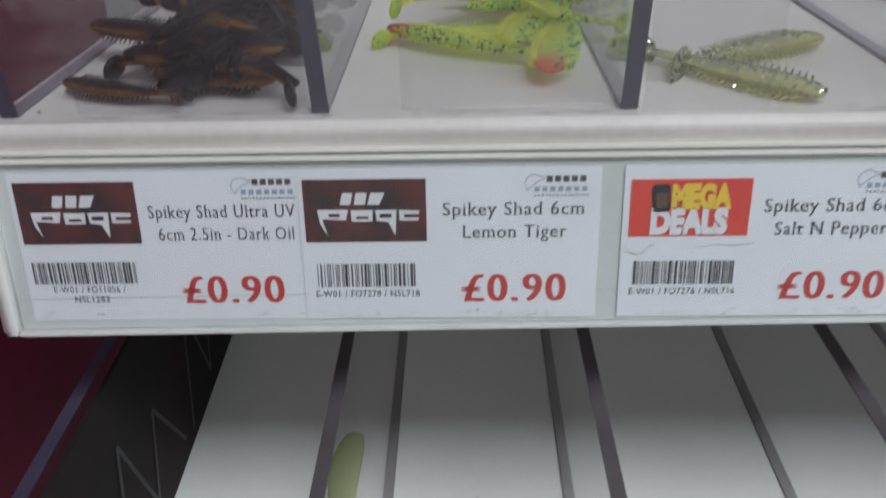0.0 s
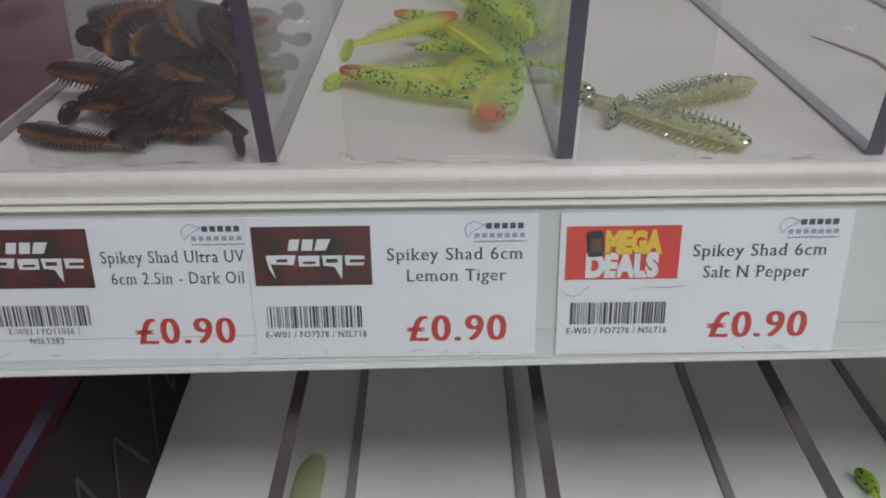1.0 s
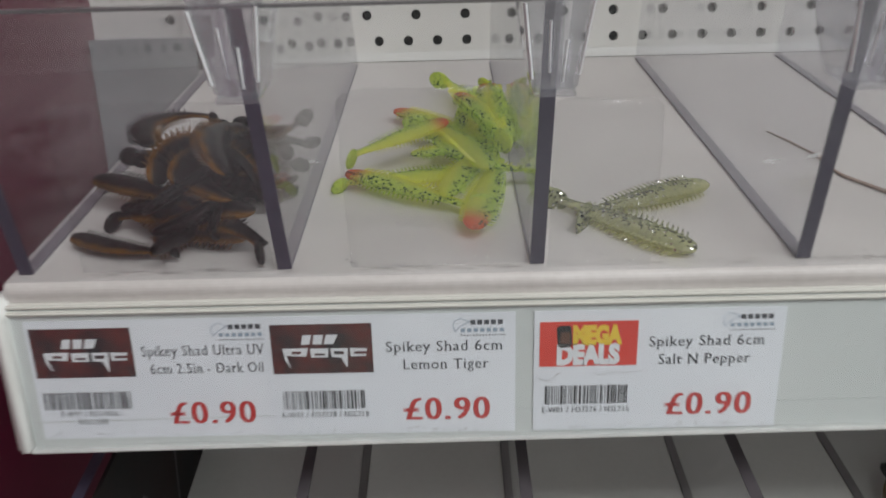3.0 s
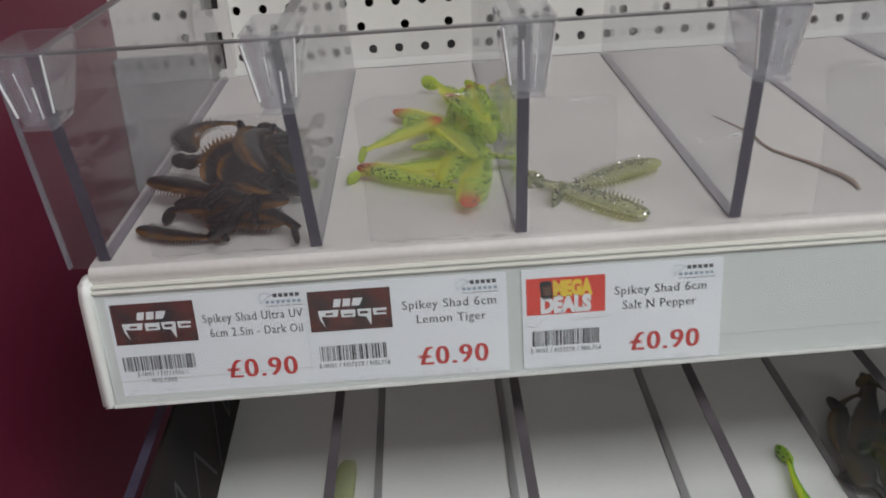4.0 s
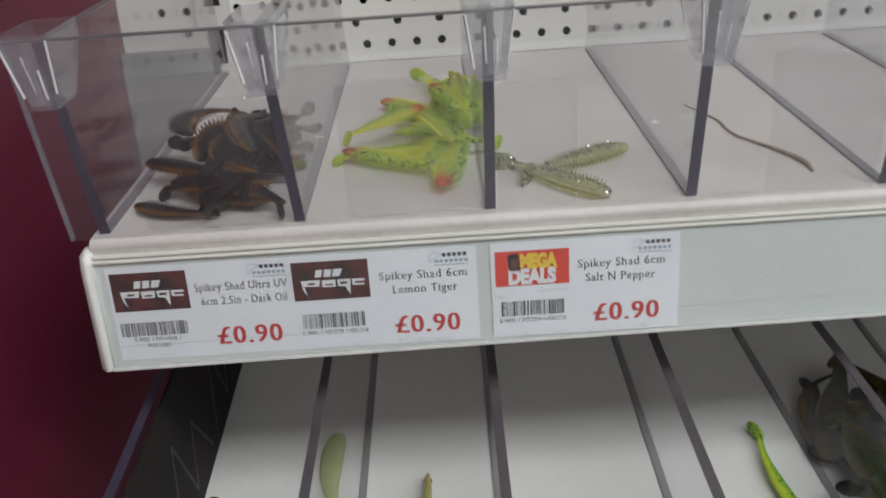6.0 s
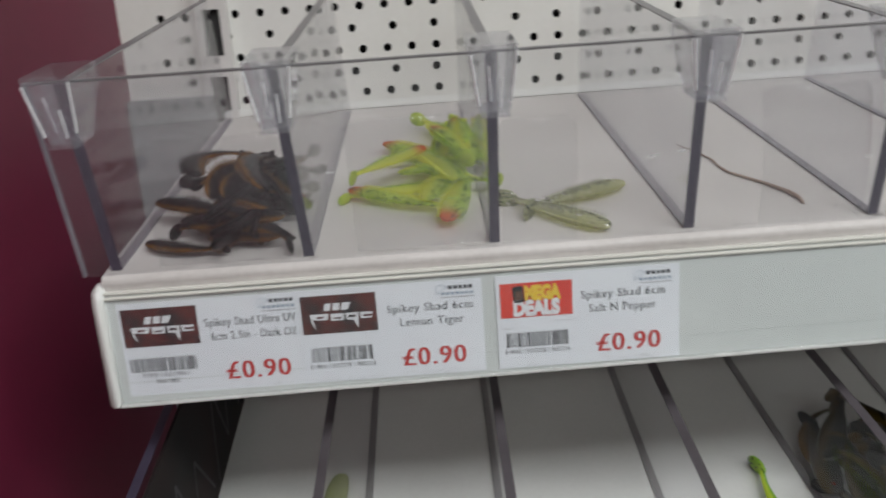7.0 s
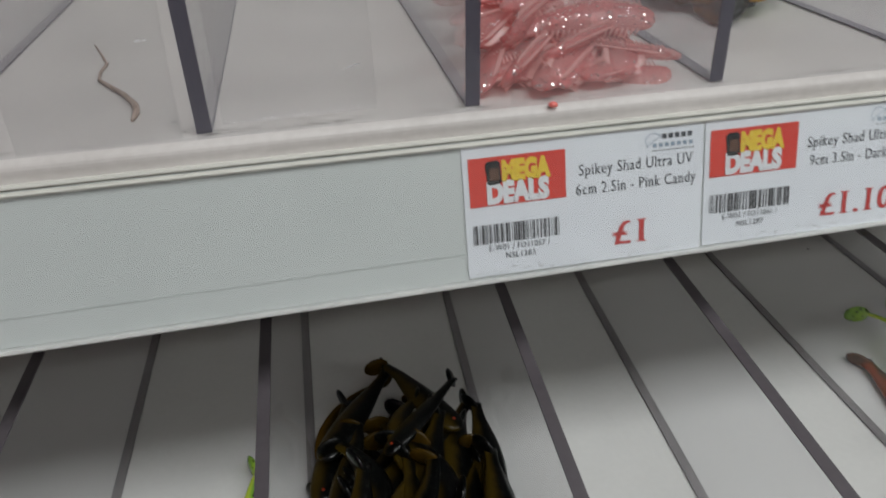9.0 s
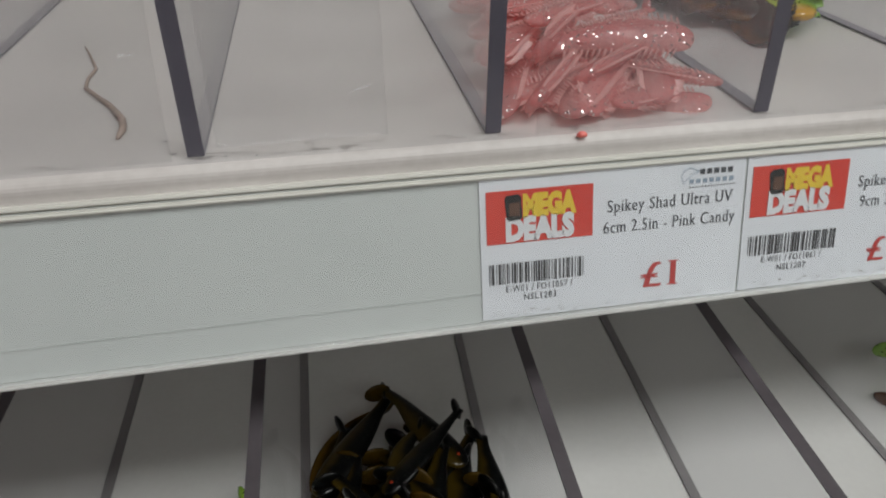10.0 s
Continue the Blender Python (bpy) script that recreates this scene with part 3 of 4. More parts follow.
    flat("barcode", bars, M_INK, t, n1, "black printed barcode")
    if code2:
        lettering("stock_code", code, 0.0072, 0.0084, n1, 0.0205, 0.0020, M_GREYINK, t, nib=0.008, serif=0.03)
        lettering("stock_code", code2, 0.0126, 0.0054, n1, 0.0100, 0.0020, M_GREYINK, t, nib=0.008, serif=0.03)
    else:
        lettering("stock_code", code, 0.0030, 0.0066, n1, 0.0290, 0.0020, M_GREYINK, t, nib=0.008, serif=0.03)
    # grime along the foot
    dirt = []
    for k in range(46):
        gx = rnd.uniform(0.002, width - 0.004)
        gy = rnd.uniform(0.0005, 0.0022)
        w, h = rnd.uniform(0.0002, 0.0016), rnd.uniform(0.0001, 0.00035)
        dirt.append([(gx, gy), (gx + w, gy + h * 0.4), (gx + w * 0.8, gy + h), (gx + w * 0.2, gy + h * 1.2)])
    flat("grime", dirt, M_DIRT, t, n1 + 0.00003)
    if tear:
        pts = [(0.0008, 0.0210), (0.0020, 0.0192), (0.0042, 0.0184), (0.0062, 0.0190), (0.0072, 0.0206), (0.0090, 0.0214)]
        ribs = [[(a, b), (c, d), (c, d - 0.00022), (a, b - 0.00022)] for (a, b), (c, d) in zip(pts, pts[1:])]
        pts = [(0.0195, 0.0212), (0.0215, 0.0203), (0.0232, 0.0206), (0.0250, 0.0212), (0.0300, 0.0208), (0.0360, 0.0214)]
        ribs += [[(a, b), (c, d), (c, d - 0.00016), (a, b - 0.00016)] for (a, b), (c, d) in zip(pts, pts[1:])]
        flat("paper_tear", ribs, M_DIRT, t, n1 + 0.00004, "torn crease in the paper")
    return t


M_DIRT = surface("grime", (0.20, 0.19, 0.18), (0.45, 0.44, 0.43), 0.8, 500, 900)


def labels():
    a = "white paper price label, %s"
    price_label(-0.0800, ["Spikey Shad Ultra UV", "6cm 2.5in - Dark Oil"], [(0.0372, 0.0775), (0.0393, 0.0768)], "£0.90", 0.0290, "E-W01 / FO11056 /", False, a % "dark brand panel, red £0.90 price", code2="NSL1282", lift=-0.0004)
    price_label(-0.0015, ["Spikey Shad 6cm", "Lemon Tiger"], [(0.0388, 0.0768), (0.0440, 0.0722)], "£0.90", 0.0290, "E-W01 / FO7278 / NSL718", False, a % "dark brand panel, red £0.90 price")
    price_label(0.0855, ["Spikey Shad 6cm", "Salt N Pepper"], [(0.0374, 0.0748), (0.0408, 0.0706)], "£0.90", 0.0290, "E-W01 / FO7276 / NSL716", True, a % "torn, red promotional panel, £0.90 price", tear=True)
    price_label(0.3305, ["Spikey Shad Ultra UV", "6cm 2.5in - Pink Candy"], [(0.0381, 0.0774), (0.0370, 0.0787)], "£1", 0.0122, "E-W01 / FO11057 /", True, a % "red promotional panel, red £1 price", code2="NSL1283", rise=0.0022)
    price_label(0.4122, ["Spikey Shad Ultra UV", "9cm 3.5in - Dark Oil"], [(0.0375, 0.0770), (0.0388, 0.0750)], "£1.10", 0.0285, "E-W01 / FO11061 /", True, a % "red promotional panel, red £1.10 price", code2="NSL1287", rise=0.0026)


# ---- clear trays ----
def divider(m, y0, y1, h, lean, label, group, top=None):
    """A clear upright plate, its cut edges toned by side for light and shade; lean shifts its top sideways."""
    d = empty("clear_divider", m @ pose(0, 0, 0, 0, math.degrees(math.atan2(lean, h)), 0), label, "divider", group)
    w = PLATE / 2
    e = 0.0006
    p = part("plate", box(-w + 0.0002, w - 0.0002, y0 + e, y1, e, h - e), M_CLEAR_LOW if top else M_CLEAR, d)
    p.visible_shadow = False
    part("front_edge", box(-w, w, y0, y0 + e, 0.0003, h), M_EDGE, d, "dark violet-sawn edge, its grey carrying light and shade")
    part("top_edge", box(-w, w, y0 + e, y1, h - e, h), top or M_EDGE2, d, "sawn edge, its grey carrying light and shade")
    # the foot's grey also paints the shadow line on the board
    part("bottom_edge", box(-w, w, y0 + e, y1, 0.0003, 0.0003 + e), M_EDGE5 if top else M_EDGE3, d, "sawn edge, its grey carrying light and shade")
    return d


def clip():
    """Clear moulded clip that hooks a divider onto the front panel."""
    c = empty("clear_clip", pose(0, 0, 0), "clear moulded plastic clip joining divider and front panel", "clip", "clips along the front panel")
    w0, w1 = 0.0095, 0.0062
    for s in (-1, 1):
        bm = bmesh.new()
        v = [(s * w0, -0.0075, 0.0), (s * w1, -0.0062, -0.0245), (s * w1, 0.0090, -0.0245), (s * w0, 0.0190, -0.004), (s * w0, 0.0190, 0.0)]
        a = [bm.verts.new(q) for q in v]
        b = [bm.verts.new((q[0] - s * 0.0014, q[1], q[2])) for q in v]
        bm.faces.new(a)
        bm.faces.new(b[::-1])
        for i in range(len(v)):
            bm.faces.new((a[i], b[i], b[(i + 1) % len(v)], a[(i + 1) % len(v)]))
        part("cheek", bm, M_CLIP, c, bevel=0.0004)
    bm = bmesh.new()
    v = [(-w0 + 0.0016, 0.0), (w0 - 0.0016, 0.0), (w1 - 0.0016, -0.0245), (-w1 + 0.0016, -0.0245)]
    a = [bm.verts.new((x, -0.0070, z)) for x, z in v]
    b = [bm.verts.new((x, -0.0056, z)) for x, z in v]
    bm.faces.new(a)
    bm.faces.new(b[::-1])
    for i in range(4):
        bm.faces.new((a[i], b[i], b[(i + 1) % 4], a[(i + 1) % 4]))
    part("face_plate", bm, M_CLIP, c, bevel=0.0003)
    part("cap", box(-w0, w0, -0.0075, 0.0205, 0.0002, 0.0016), M_CLIP, c, bevel=0.0005)
    part("rib", box(-0.0012, 0.0012, -0.0092, -0.0071, -0.0235, -0.001), M_CLIP, c, bevel=0.0004)
    part("foot", box(-w1 + 0.0004, w1 - 0.0004, -0.0085, 0.0088, -0.0262, -0.0246), M_CLIP, c, bevel=0.0004)
    # thin near-white bars paint the highlights down the clip's edges
    for x, z0, z1, y, r in ((-w0 + 0.0004, -0.0215, -0.0015, -0.0079, 0.0006), (w0 - 0.0006, -0.0205, -0.0005, -0.0079, 0.0005), (-0.0022, -0.0200, -0.0060, -0.0076, 0.0004), (0.0030, -0.0225, -0.0110, -0.0076, 0.00045)):
        k = (abs(x) / w0) * (w0 - w1) / 0.0245
        bm = bmesh.new()
        s = 1 if x > 0 else -1
        p = [(x + s * k * z1, y, z1), (x + s * k * z0, y + 0.0012, z0)]
        rings = [[bm.verts.new((a + r * q, b + r * w, c2)) for q, w in ((1, 0), (0, 1), (-1, 0), (0, -1))] for a, b, c2 in p]
        for i in range(4):
            bm.faces.new((rings[0][i], rings[0][(i + 1) % 4], rings[1][(i + 1) % 4], rings[1][i]))
        bm.faces.new(rings[0][::-1])
        bm.faces.new(rings[1])
        part("edge_highlight", bm, M_PALE, c, "painted highlight along a moulded edge")
    for o in c.children:
        o.visible_shadow = False
    return c


def trays():
    for x, ln in zip(UP_X, UP_LEAN):
        divider(UP @ pose(x, 0, 0), 0.0, 0.226, 0.0830, ln, "clear acrylic divider standing upright on the white shelf", "upper shelf dividers")
    f = empty("clear_front_panel", UP, "long clear acrylic front panel along the shelf's edge", "front panel")
    p = part("panel", box(-0.0910, 0.70, -0.0050, -0.0026, 0.0004, 0.0838), M_FRONT, f)
    p.visible_shadow = False
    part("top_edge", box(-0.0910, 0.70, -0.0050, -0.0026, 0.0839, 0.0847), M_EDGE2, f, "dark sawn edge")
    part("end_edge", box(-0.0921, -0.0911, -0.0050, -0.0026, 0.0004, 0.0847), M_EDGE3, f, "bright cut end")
    c = clip()
    first = True
    for x, ln in zip(UP_X, UP_LEAN):
        m = UP @ pose(x + ln, -0.0030, 0.0862)
        if first:
            c.matrix_world = m
            first = False
        else:
            copy_thing(c, m)
    for x, ln, turn in zip(LO_X, LO_LEAN, LO_TURN):
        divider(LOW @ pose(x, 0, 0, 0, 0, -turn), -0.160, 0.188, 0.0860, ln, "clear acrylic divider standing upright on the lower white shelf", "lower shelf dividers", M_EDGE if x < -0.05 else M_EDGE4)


def pockets():
    """Slightly cloudy clear sleeves hung inside the front panel, one to a tray, their upper edges curling inwards."""
    for k, (a, b, h, curl) in enumerate(((0.020, 0.003, 0.056, 0.004), (0.022, 0.003, 0.058, 0.006), (0.003, 0.050, 0.055, 0.008), (0.030, 0.006, 0.060, 0.012), (0.006, 0.030, 0.057, 0.006), (0.012, 0.004, 0.060, 0.004))):
        x0, x1 = UP_X[k] + a, UP_X[k + 1] - b
        bm = bmesh.new()
        nx, nz, thick = 18, 14, 0.0003
        sheets = []
        for off in (0.0, thick):
            rows = []
            for j in range(nz + 1):
                w = j / nz
                row = []
                for i in range(nx + 1):
                    u = i / nx
                    x = x0 + (x1 - x0) * u
                    wave = 0.0007 * noise.noise(Vector((x * 70, w * 3.2, k * 3.7))) * w
                    y = -0.0018 + curl * w * w * (0.35 + 0.65 * abs(2 * u - 1) ** 1.5) + abs(wave) * 1.6 + off
                    row.append(bm.verts.new((x, y, 0.0008 + h * w - 0.004 * w * abs(2 * u - 1) ** 6)))
                rows.append(row)
            sheets.append(rows)
        f, r = sheets
        for j in range(nz):
            for i in range(nx):
                bm.faces.new((f[j][i], f[j][i + 1], f[j + 1][i + 1], f[j + 1][i]))
                bm.faces.new((r[j][i], r[j + 1][i], r[j + 1][i + 1], r[j][i + 1]))
        for i in range(nx):
            bm.faces.new((f[nz][i], f[nz][i + 1], r[nz][i + 1], r[nz][i]))
            bm.faces.new((f[0][i], r[0][i], r[0][i + 1], f[0][i + 1]))
        for j in range(nz):
            bm.faces.new((f[j][0], f[j + 1][0], r[j + 1][0], r[j][0]))
            bm.faces.new((f[j][nx], r[j][nx], r[j + 1][nx], f[j + 1][nx]))
        o = part("clear_sleeve", bm, M_SLEEVE, smooth=True)
        o.visible_shadow = False
        o.matrix_world = UP @ pose(0, 0, 0, 0, (0.8, -0.9, 0.6, 0.3, -0.5, 0.4)[k], 0)
        tagged(o, "cloudy clear plastic sleeve behind the front panel, edge curling inwards", "plastic sleeve", "sleeves along the front panel")


def panel_marks():
    """Clusters of short white marks on the face of the clear front panel."""
    rnd = random.Random(5)
    for cx, cz, n, w in ((0.1645, 0.0385, 9, 0.0016), (0.1535, 0.0370, 8, 0.0022), (0.2440, 0.0300, 4, 0.0014), (0.0200, 0.0400, 4, 0.0012), (0.3000, 0.0180, 4, 0.0016), (0.4060, 0.0440, 4, 0.0012)):
        bm = bmesh.new()
        for k in range(n):
            x, z = cx + rnd.uniform(-w, w), cz + rnd.uniform(-0.3, 0.3) * w
            a, ln, th = rnd.uniform(-0.2, 0.5), rnd.uniform(0.0004, 0.0018), rnd.uniform(0.00008, 0.0003)
            dx, dz = math.cos(a), math.sin(a)
            bm.faces.new([bm.verts.new((x + dx * u - dz * v, -0.00505, z + dz * u + dx * v)) for u, v in ((-ln, 0), (-ln * 0.2, -th), (ln, -th * 0.2), (ln * 0.4, th))])
        o = part("panel_mark", bm, M_PALE)
        o.matrix_world = UP
        tagged(o, "short white marks on the clear front panel", "scratch", "scratches on the front panel")


def lower_side():
    s = empty("printed_side_card", LOW @ pose(LO_X[0] + 0.0036, 0, 0, 0, 0, 1.8), "dark printed card with red-black blotches leaning on the divider", "printed card")
    part("card", box(-0.0008, 0.0008, -0.158, 0.18, 0.0005, 0.083), M_PRINT, s)
    for y0 in (-0.10, -0.02, 0.06):
        pts = [(y0, 0.006), (y0 + 0.02, 0.060), (y0 + 0.034, 0.012), (y0 + 0.05, 0.048), (y0 + 0.07, 0.010)]
        bm = bmesh.new()
        for (a, b), (c, d) in zip(pts, pts[1:]):
            ln = math.hypot(c - a, d - b)
            oy, oz = -(d - b) / ln * 0.0010, (c - a) / ln * 0.0010
            bm.faces.new([bm.verts.new((0.0012, yy, zz)) for yy, zz in ((a + oy, b + oz), (c + oy, d + oz), (c - oy, d - oz), (a - oy, b - oz))])
        part("printed_outline", bm, M_PRINTLINE, s, "grey jagged printed outline")


# ---- lures ----
PROFILE = [(0.0, 0.10), (0.006, 0.30), (0.02, 0.52), (0.06, 0.72), (0.13, 0.89), (0.22, 0.98), (0.33, 1.0), (0.44, 0.96), (0.54, 0.86), (0.63, 0.72), (0.71, 0.59), (0.79, 0.47), (0.86, 0.40), (0.92, 0.38), (0.97, 0.42)]


def spine_at(t, bend, hook):
    """Side-on curve of a lure's body: x along it, z the sideways bend once it lies on its flank."""
    ang = bend * (t - 0.3) + hook * max(0, t - 0.6) ** 2 * 4
    return ang


def lure_meshes(L, fat, bend, hook, spiny, tail_r=0.092, tail_turn=0.0):
    """Body, paddle tail, spines and eye meshes; nose at the origin, tail along +x, back towards +z."""
    steps = 26
    pos, cur, dirs = [], Vector((0, 0, 0)), []
    for k in range(steps + 1):
        t = k / steps
        a = spine_at(t, bend, hook)
        d = Vector((math.cos(a), 0, math.sin(a)))
        pos.append(cur.copy())
        dirs.append(d)
        cur = cur + d * (L / steps)

    def at(t):
        f = min(max(t, 0), 1) * steps
        i = min(int(f), steps - 1)
        return pos[i].lerp(pos[i + 1], f - i), dirs[i].lerp(dirs[i + 1], f - i).normalized()

    bm = bmesh.new()
    uv = bm.loops.layers.uv.new("UVMap")
    sides = 12
    rings, info = [], {}
    ts = [0.0, 0.006, 0.015, 0.03, 0.055, 0.085] + [0.11 + 0.0153 * k for k in range(45)] + [0.81, 0.85, 0.89, 0.93, 0.97]
    for k, t in enumerate(ts):
        r = float(np.interp(t, [p[0] for p in PROFILE], [p[1] for p in PROFILE]))
        c, d = at(t)
        upv = Vector((-d.z, 0, d.x))
        ring = []
        rib = 1.0 - (0.11 if spiny and 6 <= k < 51 and k % 3 == 0 else 0.0)
        for s in range(sides):
            a = 2 * math.pi * s / sides
            co = c + upv * (math.sin(a) * 0.116 * L * fat * r * rib) + Vector((0, 1, 0)) * (math.cos(a) * 0.050 * L * fat * r * rib)
            v = bm.verts.new(co)
            info[v] = (t, 0.5 + 0.5 * math.sin(a))
            ring.append(v)
        rings.append(ring)
    for a, b in zip(rings, rings[1:]):
        for s in range(sides):
            bm.faces.new((a[s], a[(s + 1) % sides], b[(s + 1) % sides], b[s]))
    bm.faces.new(rings[0][::-1])
    bm.faces.new(rings[-1])
    for f in bm.faces:
        f.smooth = True
        for lp in f.loops:
            lp[uv].uv = info[lp.vert]
    body = bm

    bm = bmesh.new()
    uv = bm.loops.layers.uv.new("UVMap")
    c, d = at(0.97)
    upv = Vector((-d.z, 0, d.x))
    R = tail_r * L
    grid = []
    for i in range(9):
        ph = math.pi * i / 8
        row = []
        for s in range(12):
            a = 2 * math.pi * s / 12
            q = Vector((-math.cos(ph) * 0.026 * L, math.sin(ph) * math.cos(a) * R * 0.75, math.sin(ph) * math.sin(a) * R))
            q.rotate(Euler((0, -0.95 + tail_turn * 0.5, 0)))
            row.append(bm.verts.new(c + d * (q.x + 0.03 * L) + Vector((0, 1, 0)) * q.y + upv * (q.z - R * 0.45)))
        grid.append(row)
    for a, b in zip(grid, grid[1:]):
        for s in range(12):
            bm.faces.new((a[s], a[(s + 1) % 12], b[(s + 1) % 12], b[s]))
    bmesh.ops.remove_doubles(bm, verts=bm.verts[:], dist=1e-5)
    for f in bm.faces:
        f.smooth = True
        for lp in f.loops:
            lp[uv].uv = (0.95, 0.62)
    tail = bm

    bm = bmesh.new()
    uv = bm.loops.layers.uv.new("UVMap")
    if spiny:
        # a comb of blunt soft spikes along the back and the belly, two rows to each
        for side, row in ((1, 1), (1, -1), (-1, 1), (-1, -1)):
            for k in range(20):
                t = 0.10 + 0.0345 * k
                c, d = at(t)
                upv = Vector((-d.z, 0, d.x))
                r = float(np.interp(t, [p[0] for p in PROFILE], [p[1] for p in PROFILE]))
                base = c + upv * (side * r * 0.116 * L * fat * 0.86) + Vector((0, row * r * 0.022 * L * fat, 0))
                w = 0.0078 * L
                tip = base + upv * (side * (0.024 + 0.015 * r) * L) + d * (0.014 * L) + Vector((0, row * 0.010 * L, 0))
                q = [base + d * w, base + Vector((0, w, 0)), base - d * w, base - Vector((0, w, 0))]
                qs = [bm.verts.new(p) for p in q]
                ts2 = [bm.verts.new(tip + (p - base) * 0.55) for p in q]
                for i in range(4):
                    bm.faces.new((qs[i], qs[(i + 1) % 4], ts2[(i + 1) % 4], ts2[i]))
                bm.faces.new(ts2)
        for n, f in enumerate(bm.faces):
            for lp in f.loops:
                lp[uv].uv = (0.5, 0.66 if n < 200 else 0.12)
    spines = bm
    bm = bmesh.new()
    c, d = at(0.085)
    for s in (1, -1):
        bmesh.ops.create_icosphere(bm, subdivisions=1, radius=0.015 * L, matrix=Matrix.Translation(c + Vector((0, s * 0.036 * L * fat, 0.012 * L))))
    return body, tail, spines, bm


SHARED = {}


def lure_kind(key, mat, L, fat, bend, hook, spiny, eye, tail_turn):
    if key not in SHARED:
        made = []
        for nm, bm in zip(("body", "tail", "spines", "eye"), lure_meshes(L, fat, bend, hook, spiny, {"salt": 0.135, "black": 0.110, "lemon": 0.105, "oil": 0.080}.get(key[0], 0.092), tail_turn)):
            me = bpy.data.meshes.new(nm)
            if nm in ("body", "tail"):
                bmesh.ops.recalc_face_normals(bm, faces=bm.faces[:])
            bm.to_mesh(me)
            bm.free()
            me.materials.append(M_EYE if nm == "eye" else L_PINKTIP if nm == "spines" and key[0] == "pink" else L_AMBER if nm == "tail" and key[0] == "black" and key[1] == 5 else mat)
            made.append(me)
        SHARED[key] = made
    return SHARED[key]


def lure(m0, style, variant, x, y, z, yaw, roll=90, pitch=0, scale=1.0):
    """One lure, nose at (x, y, z), tail towards yaw degrees; roll 90 lays it on its flank."""
    mat, L, fat, spiny, eye, label, group = STYLES[style]
    bend, hook, turn = ((0.0, 0.0, 0.0), (0.5, 0.5, 0.4), (-0.6, -0.6, -0.4), (1.3, 0.4, 0.2), (-1.4, 0.2, 0.9), (0.25, -1.2, 0.5), (2.7, 0.6, 0.4), (-2.4, -0.9, -0.3))[variant]
    me = lure_kind((style, variant), mat, L, fat, bend, hook, spiny, eye, turn)
    o = empty("soft_lure", m0 @ pose(x, y, z, roll, pitch, yaw) @ Matrix.Diagonal((scale, scale, scale, 1)), label, "fishing lure", group)
    for nm, m in zip(("body", "tail", "spines", "eye"), me):
        if not m.vertices or (nm == "eye" and not eye):
            continue
        new(nm, m).parent = o
    return o


STYLES = {
    "lemon": (L_LEMON, 0.060, 0.82, True, False, "lemon-green soft plastic shad lure with orange snout and black flecks", "lemon lures in the tray"),
    "lime": (L_LIME, 0.060, 0.78, True, False, "lemon-green translucent soft plastic shad lure with black flecks", "lemon lures in the tray"),
    "oil": (L_OIL, 0.056, 0.80, True, False, "dark oil-brown soft plastic shad lure with amber belly and spines", "dark oil lures in the tray"),
    "salt": (L_SALT, 0.062, 0.92, True, False, "pale translucent speckled soft plastic shad lure on the white shelf", "speckled lures in the tray"),
    "pink": (L_PINK, 0.060, 0.90, True, False, "glittery pink soft plastic shad lure in a heap", "pink lures in the tray"),
    "big": (L_OIL, 0.090, 1.0, True, False, "large olive and amber soft plastic shad lure", "large lures in the tray"),
    "black": (L_BLACK, 0.066, 1.05, False, True, "glossy black-olive soft plastic paddle-tail lure in a heap", "black lures on the lower shelf"),
    "sliver": (L_AMBER, 0.064, 0.44, False, False, "thin amber soft plastic lure with a curled tail", "black lures on the lower shelf"),
    "green": (L_GREEN, 0.075, 0.48, False, False, "slim green soft plastic lure with dark flecks", "green lures"),
    "brown": (L_BROWN, 0.070, 0.95, False, True, "red-brown soft plastic lure with glossy flanks", "brown lures on the lower shelf"),
    "cream": (L_CREAM, 0.060, 0.8, False, True, "small cream-yellow soft plastic lure with dark eye", "cream lures"),
    "ghost": (L_GHOST, 0.065, 0.9, False, False, "pale translucent soft plastic lure lying behind a divider", "pale lures"),
    "leaf": (L_GREEN, 0.080, 1.0, True, False, "large green spiny soft plastic lure with orange snout", "large lures in the tray"),
}


def heap(m, style, n, x0, x1, y0, y1, rise, yaw, spread, seed):
    """Lures piled between x0 and x1: middles are drawn first, so that each stays within its tray."""
    rnd = random.Random(seed)
    L = STYLES[style][1]
    for k in range(n):
        f = k / max(1, n - 1)
        a = yaw + rnd.uniform(-spread, spread)
        half = abs(math.cos(radians(a))) * L * 0.5 + 0.010
        if 2 * half > x1 - x0:
            a = 90 + (a - 90) * 0.5
            half = abs(math.cos(radians(a))) * L * 0.5 + 0.005
        lo, hi = min(x0 + half, (x0 + x1) / 2), max(x1 - half, (x0 + x1) / 2)
        cx, cy = rnd.uniform(lo, hi), rnd.uniform(y0, y1)
        edge = 1 - 0.95 * abs(2 * (cy - y0) / (y1 - y0) - 1) ** 1.5
        lure(m, style, rnd.choice((0, 1, 2, 5) if style in ("black", "pink") else (1, 3, 4, 6, 7, 7, 6) if style == "oil" else (0, 1, 2, 3, 4, 5)), cx - math.cos(radians(a)) * L / 2, cy - math.sin(radians(a)) * L / 2, 0.0044 + rise * f * edge, a, 90 + rnd.uniform(-30, 30) * (2.2 if style == "oil" and k > 4 else 1), rnd.uniform(-5, 5))


